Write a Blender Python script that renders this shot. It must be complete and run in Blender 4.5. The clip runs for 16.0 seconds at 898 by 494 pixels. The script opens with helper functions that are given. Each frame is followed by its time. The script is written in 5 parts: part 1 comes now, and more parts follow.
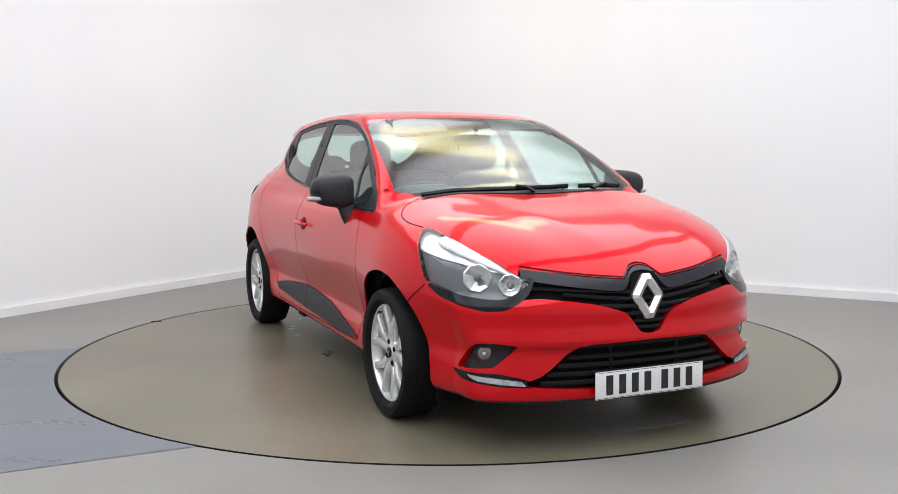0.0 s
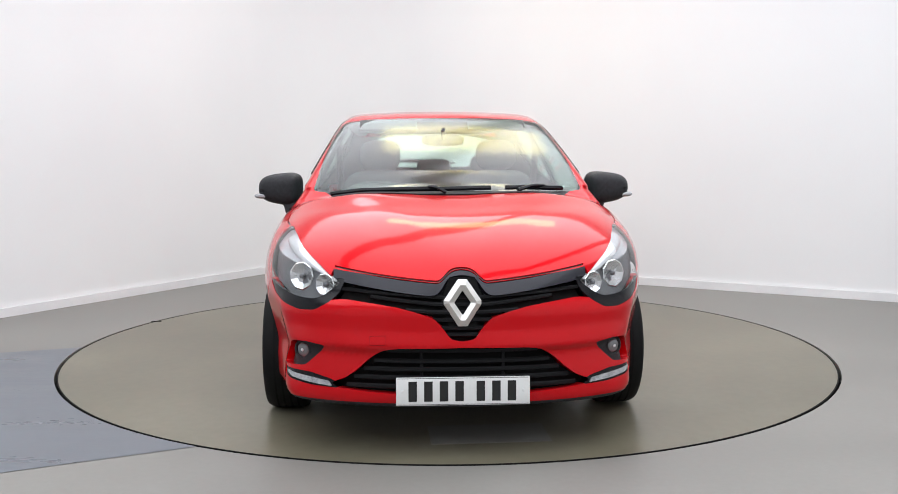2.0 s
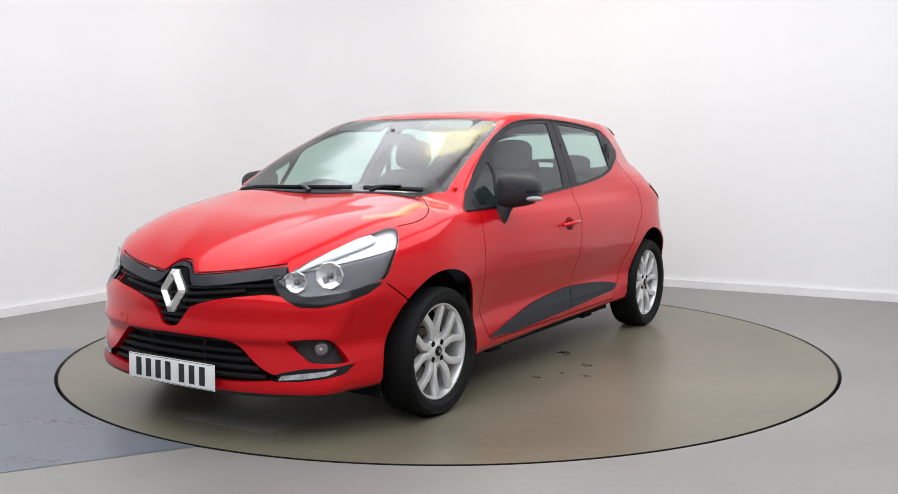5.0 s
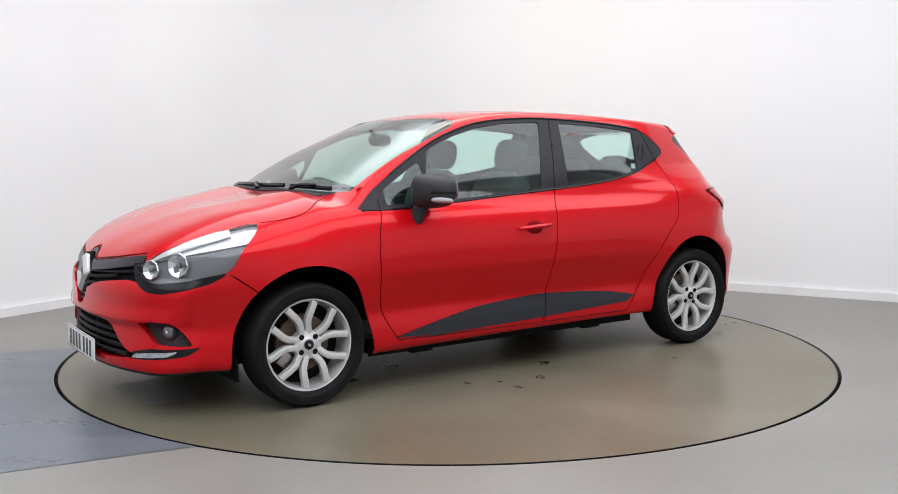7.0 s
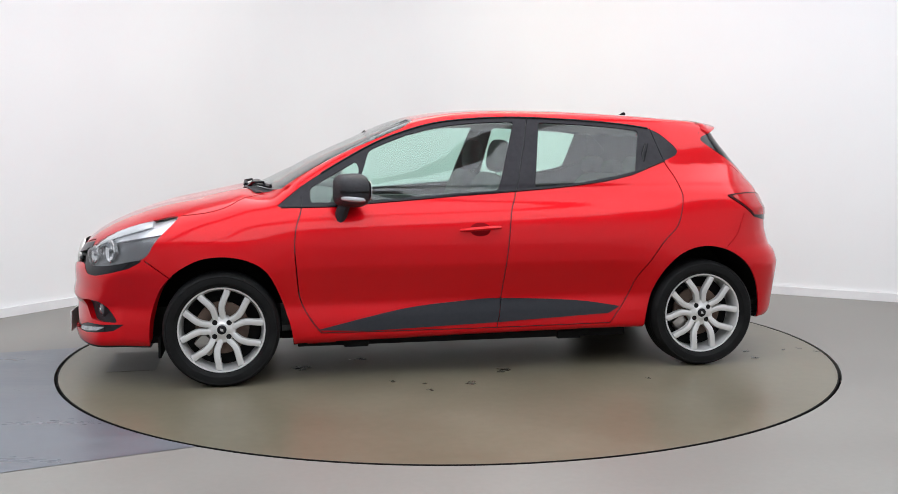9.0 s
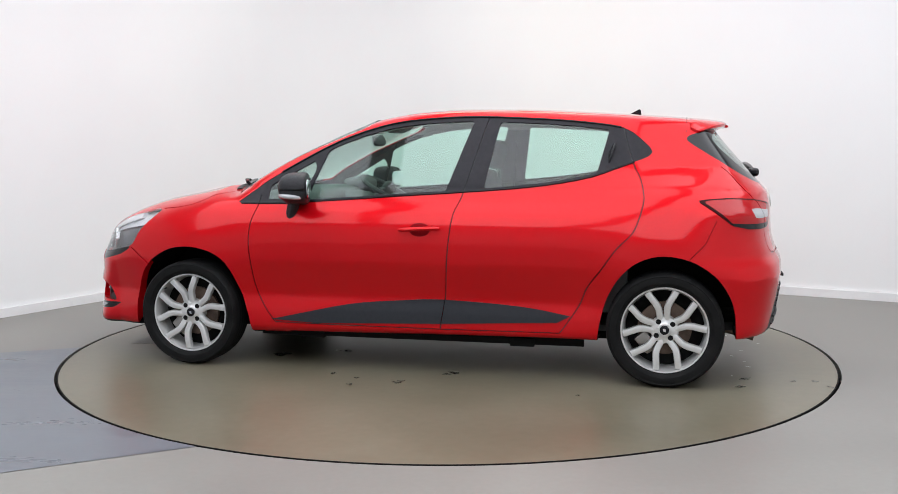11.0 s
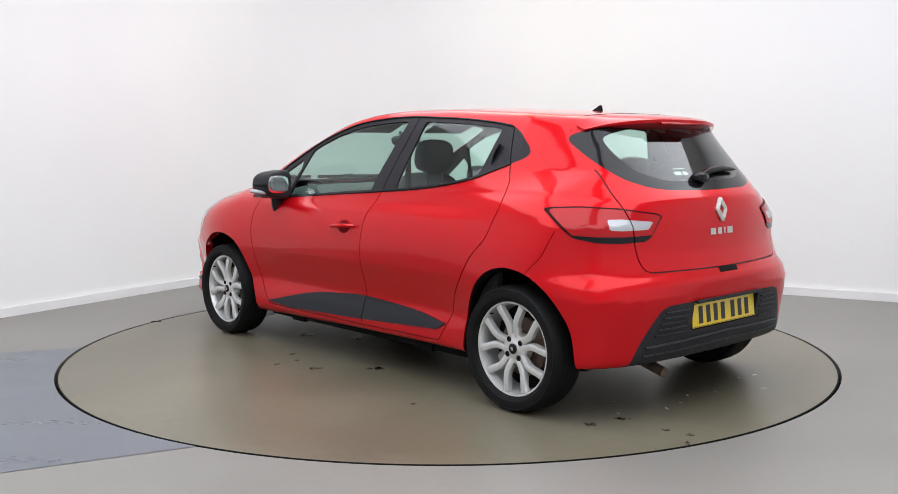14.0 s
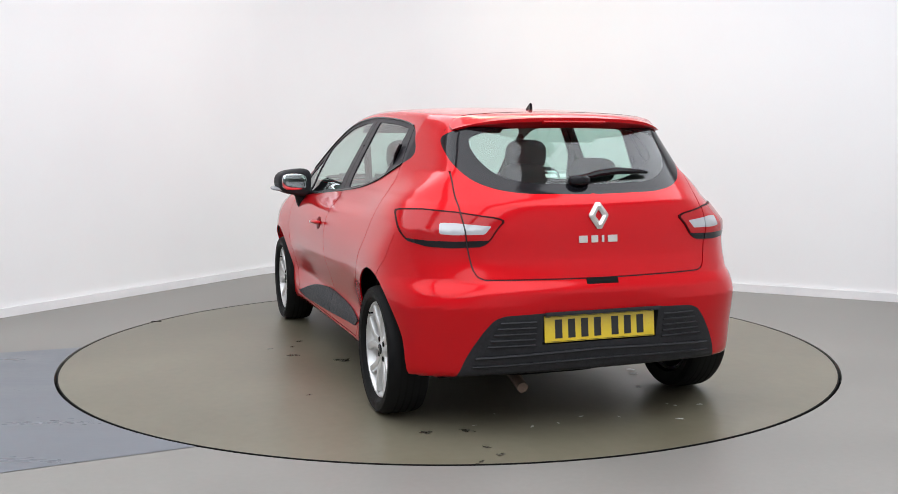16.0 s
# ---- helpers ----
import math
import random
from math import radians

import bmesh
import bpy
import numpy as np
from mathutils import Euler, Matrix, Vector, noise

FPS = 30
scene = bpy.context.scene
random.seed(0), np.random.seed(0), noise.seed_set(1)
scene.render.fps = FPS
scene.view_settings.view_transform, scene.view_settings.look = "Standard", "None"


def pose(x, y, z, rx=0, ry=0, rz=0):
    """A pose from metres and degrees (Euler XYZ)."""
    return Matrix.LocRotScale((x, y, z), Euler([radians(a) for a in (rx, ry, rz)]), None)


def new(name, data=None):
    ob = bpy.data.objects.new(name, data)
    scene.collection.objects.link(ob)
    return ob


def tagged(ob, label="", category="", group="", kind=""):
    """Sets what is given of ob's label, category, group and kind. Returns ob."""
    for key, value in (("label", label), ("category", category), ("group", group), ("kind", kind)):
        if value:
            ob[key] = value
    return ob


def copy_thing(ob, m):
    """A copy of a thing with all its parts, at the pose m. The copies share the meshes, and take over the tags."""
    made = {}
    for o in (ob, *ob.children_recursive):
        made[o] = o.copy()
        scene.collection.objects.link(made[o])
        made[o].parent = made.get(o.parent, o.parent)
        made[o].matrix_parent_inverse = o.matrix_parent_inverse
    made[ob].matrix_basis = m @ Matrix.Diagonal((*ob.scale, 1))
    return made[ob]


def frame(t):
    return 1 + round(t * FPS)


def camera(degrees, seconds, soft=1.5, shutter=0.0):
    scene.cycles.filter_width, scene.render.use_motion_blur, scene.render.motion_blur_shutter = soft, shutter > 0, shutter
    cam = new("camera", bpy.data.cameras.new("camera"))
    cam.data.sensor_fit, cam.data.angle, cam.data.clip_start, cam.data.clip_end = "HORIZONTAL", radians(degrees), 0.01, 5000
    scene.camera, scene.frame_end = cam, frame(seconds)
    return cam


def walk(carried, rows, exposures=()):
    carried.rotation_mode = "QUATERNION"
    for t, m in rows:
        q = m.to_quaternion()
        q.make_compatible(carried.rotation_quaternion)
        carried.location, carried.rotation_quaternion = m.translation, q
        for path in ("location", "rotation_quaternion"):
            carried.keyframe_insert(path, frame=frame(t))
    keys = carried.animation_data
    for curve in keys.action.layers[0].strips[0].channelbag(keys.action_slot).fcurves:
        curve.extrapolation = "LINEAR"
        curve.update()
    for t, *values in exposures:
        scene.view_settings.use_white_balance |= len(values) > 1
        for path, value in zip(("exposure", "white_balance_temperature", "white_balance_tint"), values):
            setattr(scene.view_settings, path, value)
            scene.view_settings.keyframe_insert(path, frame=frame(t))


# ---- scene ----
# camera: stands still on a tripod before the turntable
cam = camera(49.99, 16.0, soft=0.8)
EYE = pose(0.0, -5.787, 1.209, 90 - 5.947, 0.168, -0.094)
walk(cam, [(0.0, EYE), (16.0, EYE)])

# ---- light: a white studio under broad ceiling panels ----
world = bpy.data.worlds.new("studio_world")
world.use_nodes = True
world.node_tree.nodes["Background"].inputs[0].default_value = (0.9, 0.95, 1.0, 1)
world.node_tree.nodes["Background"].inputs[1].default_value = 0.12
scene.world = world


def area_lamp(name, m, sx, sy, watts, colour):
    lamp = bpy.data.lights.new(name, "AREA")
    lamp.shape, lamp.size, lamp.size_y, lamp.energy, lamp.color = "RECTANGLE", sx, sy, watts, colour
    ob = new(name, lamp)
    ob.matrix_world = m
    return tagged(ob, kind="structure")


ROOM = pose(0, 0, 3.37, 0, 0, -28.65)
for across, watts in ((-1.55, 134), (0.75, 149), (3.05, 158)):
    area_lamp("ceiling_light_panel", ROOM @ pose(across, -2.1, 0), 2.0, 9.2, watts, (0.935, 0.98, 1.05))
area_lamp("ceiling_light_tube", pose(0.25, 1.35, 3.355), 1.7, 0.5, 11, (1.0, 0.90, 0.38))

# ---- materials ----


def material(name, colour, rough=0.5, metal=0.0, coat=0.0, coat_rough=0.03, emit=0.0):
    m = bpy.data.materials.new(name)
    m.use_nodes = True
    b = m.node_tree.nodes["Principled BSDF"]
    b.inputs["Base Color"].default_value = (*colour, 1)
    b.inputs["Roughness"].default_value = rough
    b.inputs["Metallic"].default_value = metal
    b.inputs["Coat Weight"].default_value = coat
    b.inputs["Coat Roughness"].default_value = coat_rough
    if emit:
        b.inputs["Emission Color"].default_value = (*colour, 1)
        b.inputs["Emission Strength"].default_value = emit
    return m


def varied(m, colour_a, colour_b, scale, rough=None, bump=0.0, detail=6.0, stretch=(1, 1, 1), fine=0.0):
    """Two-scale noise between two colours, with optional roughness range and relief."""
    t = m.node_tree
    b = t.nodes["Principled BSDF"]
    co = t.nodes.new("ShaderNodeTexCoord")
    mp = t.nodes.new("ShaderNodeMapping")
    mp.inputs["Scale"].default_value = stretch
    n1 = t.nodes.new("ShaderNodeTexNoise")
    n1.inputs["Scale"].default_value, n1.inputs["Detail"].default_value = scale, detail
    n2 = t.nodes.new("ShaderNodeTexNoise")
    n2.inputs["Scale"].default_value, n2.inputs["Detail"].default_value = fine or scale * 14, 3
    mix = t.nodes.new("ShaderNodeMath")
    mix.operation = "MULTIPLY_ADD"
    mix.inputs[1].default_value = 0.3
    ramp = t.nodes.new("ShaderNodeValToRGB")
    ramp.color_ramp.elements[0].position, ramp.color_ramp.elements[1].position = 0.45, 0.85
    ramp.color_ramp.elements[0].color, ramp.color_ramp.elements[1].color = (*colour_a, 1), (*colour_b, 1)
    t.links.new(co.outputs["Object"], mp.inputs["Vector"])
    for n in (n1, n2):
        t.links.new(mp.outputs["Vector"], n.inputs["Vector"])
    t.links.new(n2.outputs["Fac"], mix.inputs[0])
    t.links.new(n1.outputs["Fac"], mix.inputs[2])
    t.links.new(mix.outputs[0], ramp.inputs["Fac"])
    t.links.new(ramp.outputs["Color"], b.inputs["Base Color"])
    if rough:
        mr = t.nodes.new("ShaderNodeMapRange")
        mr.inputs["From Min"].default_value, mr.inputs["From Max"].default_value = 0.45, 0.85
        mr.inputs["To Min"].default_value, mr.inputs["To Max"].default_value = rough
        t.links.new(mix.outputs[0], mr.inputs["Value"])
        t.links.new(mr.outputs[0], b.inputs["Roughness"])
    if bump:
        bp = t.nodes.new("ShaderNodeBump")
        bp.inputs["Strength"].default_value, bp.inputs["Distance"].default_value = bump, 0.002
        t.links.new(n2.outputs["Fac"], bp.inputs["Height"])
        t.links.new(bp.outputs["Normal"], b.inputs["Normal"])
    return m


def pane(name, tint, gloss_rough=0.0, ior=1.75):
    """Thin tinted glass: clear straight through, with Fresnel gloss."""
    m = bpy.data.materials.new(name)
    m.use_nodes = True
    t = m.node_tree
    t.nodes.clear()
    out = t.nodes.new("ShaderNodeOutputMaterial")
    clear = t.nodes.new("ShaderNodeBsdfTransparent")
    clear.inputs["Color"].default_value = (*tint, 1)
    shine = t.nodes.new("ShaderNodeBsdfGlossy")
    shine.inputs["Roughness"].default_value = gloss_rough
    look_ = t.nodes.new("ShaderNodeLayerWeight")
    look_.inputs["Blend"].default_value = 0.5
    rise = t.nodes.new("ShaderNodeMath")
    rise.operation = "POWER"
    rise.inputs[1].default_value = 3.8
    fres = t.nodes.new("ShaderNodeMapRange")
    r0 = ((ior - 1) / (ior + 1)) ** 2
    fres.inputs["To Min"].default_value, fres.inputs["To Max"].default_value = r0, 1.0
    t.links.new(look_.outputs["Facing"], rise.inputs[0])
    t.links.new(rise.outputs[0], fres.inputs["Value"])
    mix = t.nodes.new("ShaderNodeMixShader")
    t.links.new(fres.outputs[0], mix.inputs[0])
    t.links.new(clear.outputs[0], mix.inputs[1])
    t.links.new(shine.outputs[0], mix.inputs[2])
    t.links.new(mix.outputs[0], out.inputs["Surface"])
    return m


RED = varied(material("red_metallic_paint", (0.6, 0.01, 0.015), 0.36, 0.40, 1.0, 0.08), (0.54, 0.002, 0.006), (0.64, 0.004, 0.010), 900, fine=2500)
RED.node_tree.nodes["Principled BSDF"].inputs["Specular IOR Level"].default_value = 0.02
RED.node_tree.nodes["Principled BSDF"].inputs["Coat IOR"].default_value = 1.33
BLACK = varied(material("black_textured_plastic", (0.02, 0.02, 0.022), 0.5), (0.017, 0.017, 0.019), (0.028, 0.028, 0.032), 60, (0.42, 0.58), 0.25, fine=700)
GREYTRIM = varied(material("dark_grey_plastic", (0.045, 0.05, 0.058), 0.45), (0.022, 0.024, 0.029), (0.028, 0.030, 0.036), 50, (0.4, 0.55), 0.2, fine=700)
GLOSSBLACK = material("gloss_black_plastic", (0.007, 0.007, 0.009), 0.2, 0, 0.1)
DARK = material("black_underbody", (0.008, 0.008, 0.008), 0.8)
FRAME = varied(material("satin_black_window_frame", (0.02, 0.02, 0.025), 0.35), (0.016, 0.015, 0.019), (0.024, 0.023, 0.028), 40, (0.35, 0.45))
GLASS = pane("green_tinted_glass", (0.70, 0.90, 0.83))
SCREEN = pane("windscreen_glass", (0.72, 0.88, 0.82), 0.16, 1.75)
REARGLASS = pane("rear_glass", (0.72, 0.88, 0.83))
LENS = pane("clear_lamp_lens", (0.95, 0.96, 0.97), 0.0, 1.45)
CHROME = material("polished_chrome", (0.75, 0.75, 0.76), 0.12, 1.0)
SILVER = varied(material("silver_alloy", (0.75, 0.75, 0.76), 0.32, 0.6, 0.0), (0.68, 0.68, 0.675), (0.74, 0.74, 0.735), 12, (0.30, 0.34))
REFLECTOR = material("lamp_reflector", (0.72, 0.72, 0.72), 0.22, 0.9)
HOUSING = material("lamp_housing", (0.16, 0.162, 0.17), 0.38, 0.4)
BRIGHTHOUSING = material("bright_lamp_housing", (0.72, 0.73, 0.75), 0.22, 0.55)
BORDER = material("black_glass_border", (0.008, 0.008, 0.010), 0.10)
WHITELENS = material("white_lamp_lens", (0.42, 0.43, 0.45), 0.18, 0.1, 0.5)
FOGGLASS = material("fog_lamp_glass", (0.20, 0.20, 0.21), 0.12, 0.4, 0.4)
DRLENS = varied(material("ribbed_clear_lens", (0.45, 0.46, 0.48), 0.2, 0.2, 0.6), (0.20, 0.21, 0.22), (0.50, 0.51, 0.53), 40, fine=160)
REDLENS = material("red_lamp_lens", (0.40, 0.002, 0.005), 0.12, 0.0, 0.12)
DARKRED = material("smoked_red_lens", (0.03, 0.002, 0.003), 0.45, 0, 0.0)
TYRE = varied(material("tyre_rubber", (0.008, 0.008, 0.009), 0.6), (0.006, 0.006, 0.0065), (0.012, 0.012, 0.012), 14, (0.5, 0.7), 0.3, fine=300)
STEEL = material("brake_steel", (0.35, 0.33, 0.31), 0.35, 0.9)
RUST = varied(material("rusty_steel", (0.12, 0.07, 0.05), 0.6, 0.4), (0.10, 0.07, 0.055), (0.19, 0.13, 0.10), 20)
PLATEWHITE = varied(material("white_plate", (0.78, 0.78, 0.76), 0.35, 0, 0.4), (0.74, 0.74, 0.72), (0.8, 0.8, 0.79), 8)
PLATEYELLOW = varied(material("yellow_plate", (0.80, 0.58, 0.02), 0.35, 0, 0.4), (0.76, 0.53, 0.015), (0.82, 0.6, 0.03), 8)
INK = material("black_plate_ink", (0.012, 0.012, 0.012), 0.4)
FABRIC = varied(material("charcoal_seat_fabric", (0.03, 0.03, 0.034), 0.9), (0.04, 0.042, 0.045), (0.075, 0.078, 0.082), 25, bump=0.4, fine=500)
CABIN = varied(material("dark_cabin_plastic", (0.03, 0.03, 0.032), 0.6), (0.045, 0.047, 0.048), (0.07, 0.072, 0.072), 30, bump=0.2, fine=400)
HEADLINER = varied(material("grey_headliner", (0.35, 0.35, 0.34), 0.9), (0.32, 0.32, 0.31), (0.38, 0.38, 0.37), 20)
MIRROR = material("mirror_glass", (0.85, 0.87, 0.88), 0.02, 1.0)

WALL = varied(material("white_wall_paint", (0.82, 0.82, 0.82), 0.75), (0.80, 0.80, 0.805), (0.84, 0.84, 0.835), 0.7, (0.68, 0.8), 0.06, fine=120)
CEIL = varied(material("white_ceiling_paint", (0.82, 0.82, 0.82), 0.8), (0.80, 0.80, 0.80), (0.84, 0.84, 0.84), 0.6)
SKIRT = varied(material("white_gloss_skirting", (0.8, 0.8, 0.8), 0.4), (0.76, 0.76, 0.77), (0.82, 0.82, 0.82), 3, (0.35, 0.5))
FLOOR = varied(material("grey_floor_paint", (0.2, 0.19, 0.17), 0.4), (0.190, 0.182, 0.166), (0.245, 0.236, 0.217), 0.8, (0.42, 0.52), 0.03, stretch=(1, 1, 1), detail=3, fine=35)
BLUEFLOOR = varied(material("blue_grey_floor_patch", (0.2, 0.22, 0.25), 0.35), (0.095, 0.106, 0.125), (0.15, 0.163, 0.186), 1.6, (0.25, 0.45), 0.05, stretch=(0.6, 2.2, 1), fine=30)
DISC = varied(material("turntable_floor_paint", (0.19, 0.18, 0.15), 0.35), (0.112, 0.100, 0.066), (0.188, 0.170, 0.122), 0.9, (0.32, 0.37), 0.0, detail=3, fine=18)
STAIN = varied(material("dark_wet_stain", (0.13, 0.12, 0.09), 0.25), (0.065, 0.058, 0.042), (0.10, 0.09, 0.068), 30, (0.2, 0.32))
BARGREY = material("dark_grey_gloss_bar", (0.020, 0.020, 0.027), 0.3, 0.1, 0.1)
SLAT = material("black_grille_plastic", (0.009, 0.009, 0.010), 0.5)
GAPDARK = material("black_joint", (0.01, 0.01, 0.01), 0.8)

for m_, level in ((TYRE, 0.12), (BLACK, 0.25), (GREYTRIM, 0.18), (FRAME, 0.2), (DARKRED, 0.1), (DARK, 0.1), (GAPDARK, 0.1), (BORDER, 0.35), (SLAT, 0.15), (REDLENS, 0.3), (GLOSSBLACK, 0.2), (BARGREY, 0.3)):
    m_.node_tree.nodes["Principled BSDF"].inputs["Specular IOR Level"].default_value = level

# ---- mesh helpers ----


def part(name, bm, mat, parent=None, label="", smooth=True):
    me = bpy.data.meshes.new(name)
    bm.normal_update()
    bm.to_mesh(me)
    bm.free()
    if mat:
        me.materials.append(mat)
    if smooth:
        for p in me.polygons:
            p.use_smooth = True
        me.set_sharp_from_angle(angle=radians(38))
    ob = new(name, me)
    ob.parent = parent
    if label:
        tagged(ob, label)
    return ob


def box_bm(x0, y0, z0, x1, y1, z1, bevel=0.0, seg=2):
    bm = bmesh.new()
    bmesh.ops.create_cube(bm, size=1, matrix=Matrix.Translation(((x0 + x1) / 2, (y0 + y1) / 2, (z0 + z1) / 2)) @ Matrix.Diagonal((x1 - x0, y1 - y0, z1 - z0, 1)))
    if bevel:
        bmesh.ops.bevel(bm, geom=bm.edges[:], offset=bevel, segments=seg, affect="EDGES", profile=0.6)
    return bm


def moved(bm, m):
    bmesh.ops.transform(bm, matrix=m, verts=bm.verts[:])
    return bm


def merged(*bms):
    out = bms[0]
    for b in bms[1:]:
        me = bpy.data.meshes.new("tmp")
        b.to_mesh(me)
        b.free()
        out.from_mesh(me)
        bpy.data.meshes.remove(me)
    return out


def lathe(profile, steps=64, axis="Y"):
    """Turns (radius, offset) pairs about an axis."""
    bm = bmesh.new()
    rings = []
    for i in range(steps):
        a = 2 * math.pi * i / steps
        rings.append([bm.verts.new((r * math.cos(a), o, r * math.sin(a))) for r, o in profile])
    for i in range(steps):
        a, b = rings[i], rings[(i + 1) % steps]
        for k in range(len(profile) - 1):
            bm.faces.new((a[k], a[k + 1], b[k + 1], b[k]))
    bmesh.ops.remove_doubles(bm, verts=bm.verts[:], dist=1e-5)
    bmesh.ops.recalc_face_normals(bm, faces=bm.faces[:])
    return bm


def prism(points, thick, place=None, bevel=0.0):
    """A flat plate from a 2-D outline in its own XY, thick along Z."""
    bm = bmesh.new()
    lo = [bm.verts.new((x, y, 0)) for x, y in points]
    f = bm.faces.new(lo)
    top = bmesh.ops.extrude_face_region(bm, geom=[f])
    bmesh.ops.translate(bm, vec=(0, 0, thick), verts=[v for v in top["geom"] if isinstance(v, bmesh.types.BMVert)])
    bmesh.ops.recalc_face_normals(bm, faces=bm.faces[:])
    if bevel:
        bmesh.ops.bevel(bm, geom=[e for e in bm.edges if len(e.link_faces) == 2 and e.calc_face_angle(0) > 0.6], offset=bevel, segments=2, affect="EDGES")
    if place:
        moved(bm, place)
    return bm


def sweep(points, radius, sides=8, flat=1.0, up=(0, 0, 1)):
    """A bar along a line of points; radius may be a list."""
    bm = bmesh.new()
    pts = [Vector(p) for p in points]
    n = len(pts)
    rings = []
    for i, p in enumerate(pts):
        d = (pts[min(i + 1, n - 1)] - pts[max(i - 1, 0)]).normalized()
        s = d.cross(Vector(up)).normalized()
        u = s.cross(d)
        r = radius[i] if isinstance(radius, (list, tuple)) else radius
        rings.append([bm.verts.new(p + s * math.cos(2 * math.pi * k / sides) * r + u * math.sin(2 * math.pi * k / sides) * r * flat) for k in range(sides)])
    for a, b in zip(rings, rings[1:]):
        for k in range(sides):
            bm.faces.new((a[k], a[(k + 1) % sides], b[(k + 1) % sides], b[k]))
    bm.faces.new(rings[0])
    bm.faces.new(rings[-1])
    bmesh.ops.recalc_face_normals(bm, faces=bm.faces[:])
    return bm


def soft_block(sx, sy, sz, power=4.0, steps=20):
    """A rounded, pillow-like block."""
    bm = bmesh.new()
    bmesh.ops.create_uvsphere(bm, u_segments=steps * 2, v_segments=steps, radius=1)
    for v in bm.verts:
        k = (abs(v.co.x) ** power + abs(v.co.y) ** power + abs(v.co.z) ** power) ** (-1 / power)
        v.co = Vector((v.co.x * k * sx, v.co.y * k * sy, v.co.z * k * sz))
    return bm


# ---- the room ----
CORNER = Vector((-1.260, 4.239))
LEFT_DIR = Vector((-0.5191, -0.8547))
RIGHT_DIR = Vector((0.8742, -0.4856))
HEIGHT = 3.4
FILLET = 1.15


def corner_arc(off):
    """Inside corner of the two walls, rounded."""
    a, b = CORNER + LEFT_DIR * FILLET, CORNER + RIGHT_DIR * FILLET
    half = math.acos(LEFT_DIR.dot(RIGHT_DIR)) / 2
    mid = (LEFT_DIR + RIGHT_DIR).normalized()
    c = CORNER + mid * (FILLET / math.cos(half))
    r = FILLET * math.tan(half)
    u, v = (a - c).normalized(), (b - c).normalized()
    full = u.angle_signed(v)
    out = []
    for i in range(25):
        w = u.copy()
        w.rotate(Matrix.Rotation(-full * i / 24, 2))
        out.append(c + w * (r + off))
    return out


def wall_strip(name, line, z0, z1, thick, mat, kind_label):
    """An upright slab along a plan line; the room lies to its inner side."""
    bm = bmesh.new()
    inner, outer = [], []
    n = len(line)
    for i, p in enumerate(line):
        d = (line[min(i + 1, n - 1)] - line[max(i - 1, 0)]).normalized()
        nrm = Vector((-d.y, d.x))
        if nrm.dot(p) < 0:
            nrm = -nrm
        inner.append(p)
        outer.append(p + nrm * thick)
    rows = [[bm.verts.new((*p, z0)) for p in inner], [bm.verts.new((*p, z1)) for p in inner],
            [bm.verts.new((*p, z1)) for p in outer], [bm.verts.new((*p, z0)) for p in outer]]
    for k in range(4):
        a, b = rows[k], rows[(k + 1) % 4]
        for i in range(n - 1):
            bm.faces.new((a[i], a[i + 1], b[i + 1], b[i]))
    for i in (0, n - 1):
        bm.faces.new([r[i] for r in rows])
    bmesh.ops.recalc_face_normals(bm, faces=bm.faces[:])
    return tagged(part(name, bm, mat), kind_label, name.split("_")[0], kind="structure")


arc = corner_arc(0.0)
LEFT_END = CORNER + LEFT_DIR * 11.5
RIGHT_END = CORNER + RIGHT_DIR * 8.6
back_wall = [LEFT_END] + arc + [RIGHT_END]
wall_strip("wall_back", back_wall, 0.0, HEIGHT, 0.2, WALL, "smooth white painted studio wall with rounded corner")
wall_strip("wall_right", [RIGHT_END, RIGHT_END + LEFT_DIR * 11.5], 0.0, HEIGHT, 0.2, WALL, "plain white studio wall")
wall_strip("wall_front", [LEFT_END, LEFT_END + RIGHT_DIR * 8.6], 0.0, HEIGHT, 0.2, WALL, "plain white studio wall")
skirt_line = [p for p in back_wall]
inner_line = []
for i, p in enumerate(skirt_line):
    d = (skirt_line[min(i + 1, len(skirt_line) - 1)] - skirt_line[max(i - 1, 0)]).normalized()
    nrm = Vector((-d.y, d.x))
    if nrm.dot(p) > 0:
        nrm = -nrm
    inner_line.append(p + nrm * 0.024)
wall_strip("baseboard", inner_line, 0.0, 0.066, 0.0215, SKIRT, "white painted skirting board along the studio wall")

bm = box_bm(-11, -13, HEIGHT + 0.004, 11, 7, HEIGHT + 0.15)
tagged(part("ceiling", bm, CEIL, smooth=False), "plain white studio ceiling", "ceiling", kind="structure")

# floor: one slab with a round pit for the turntable
R_DISC = 2.217


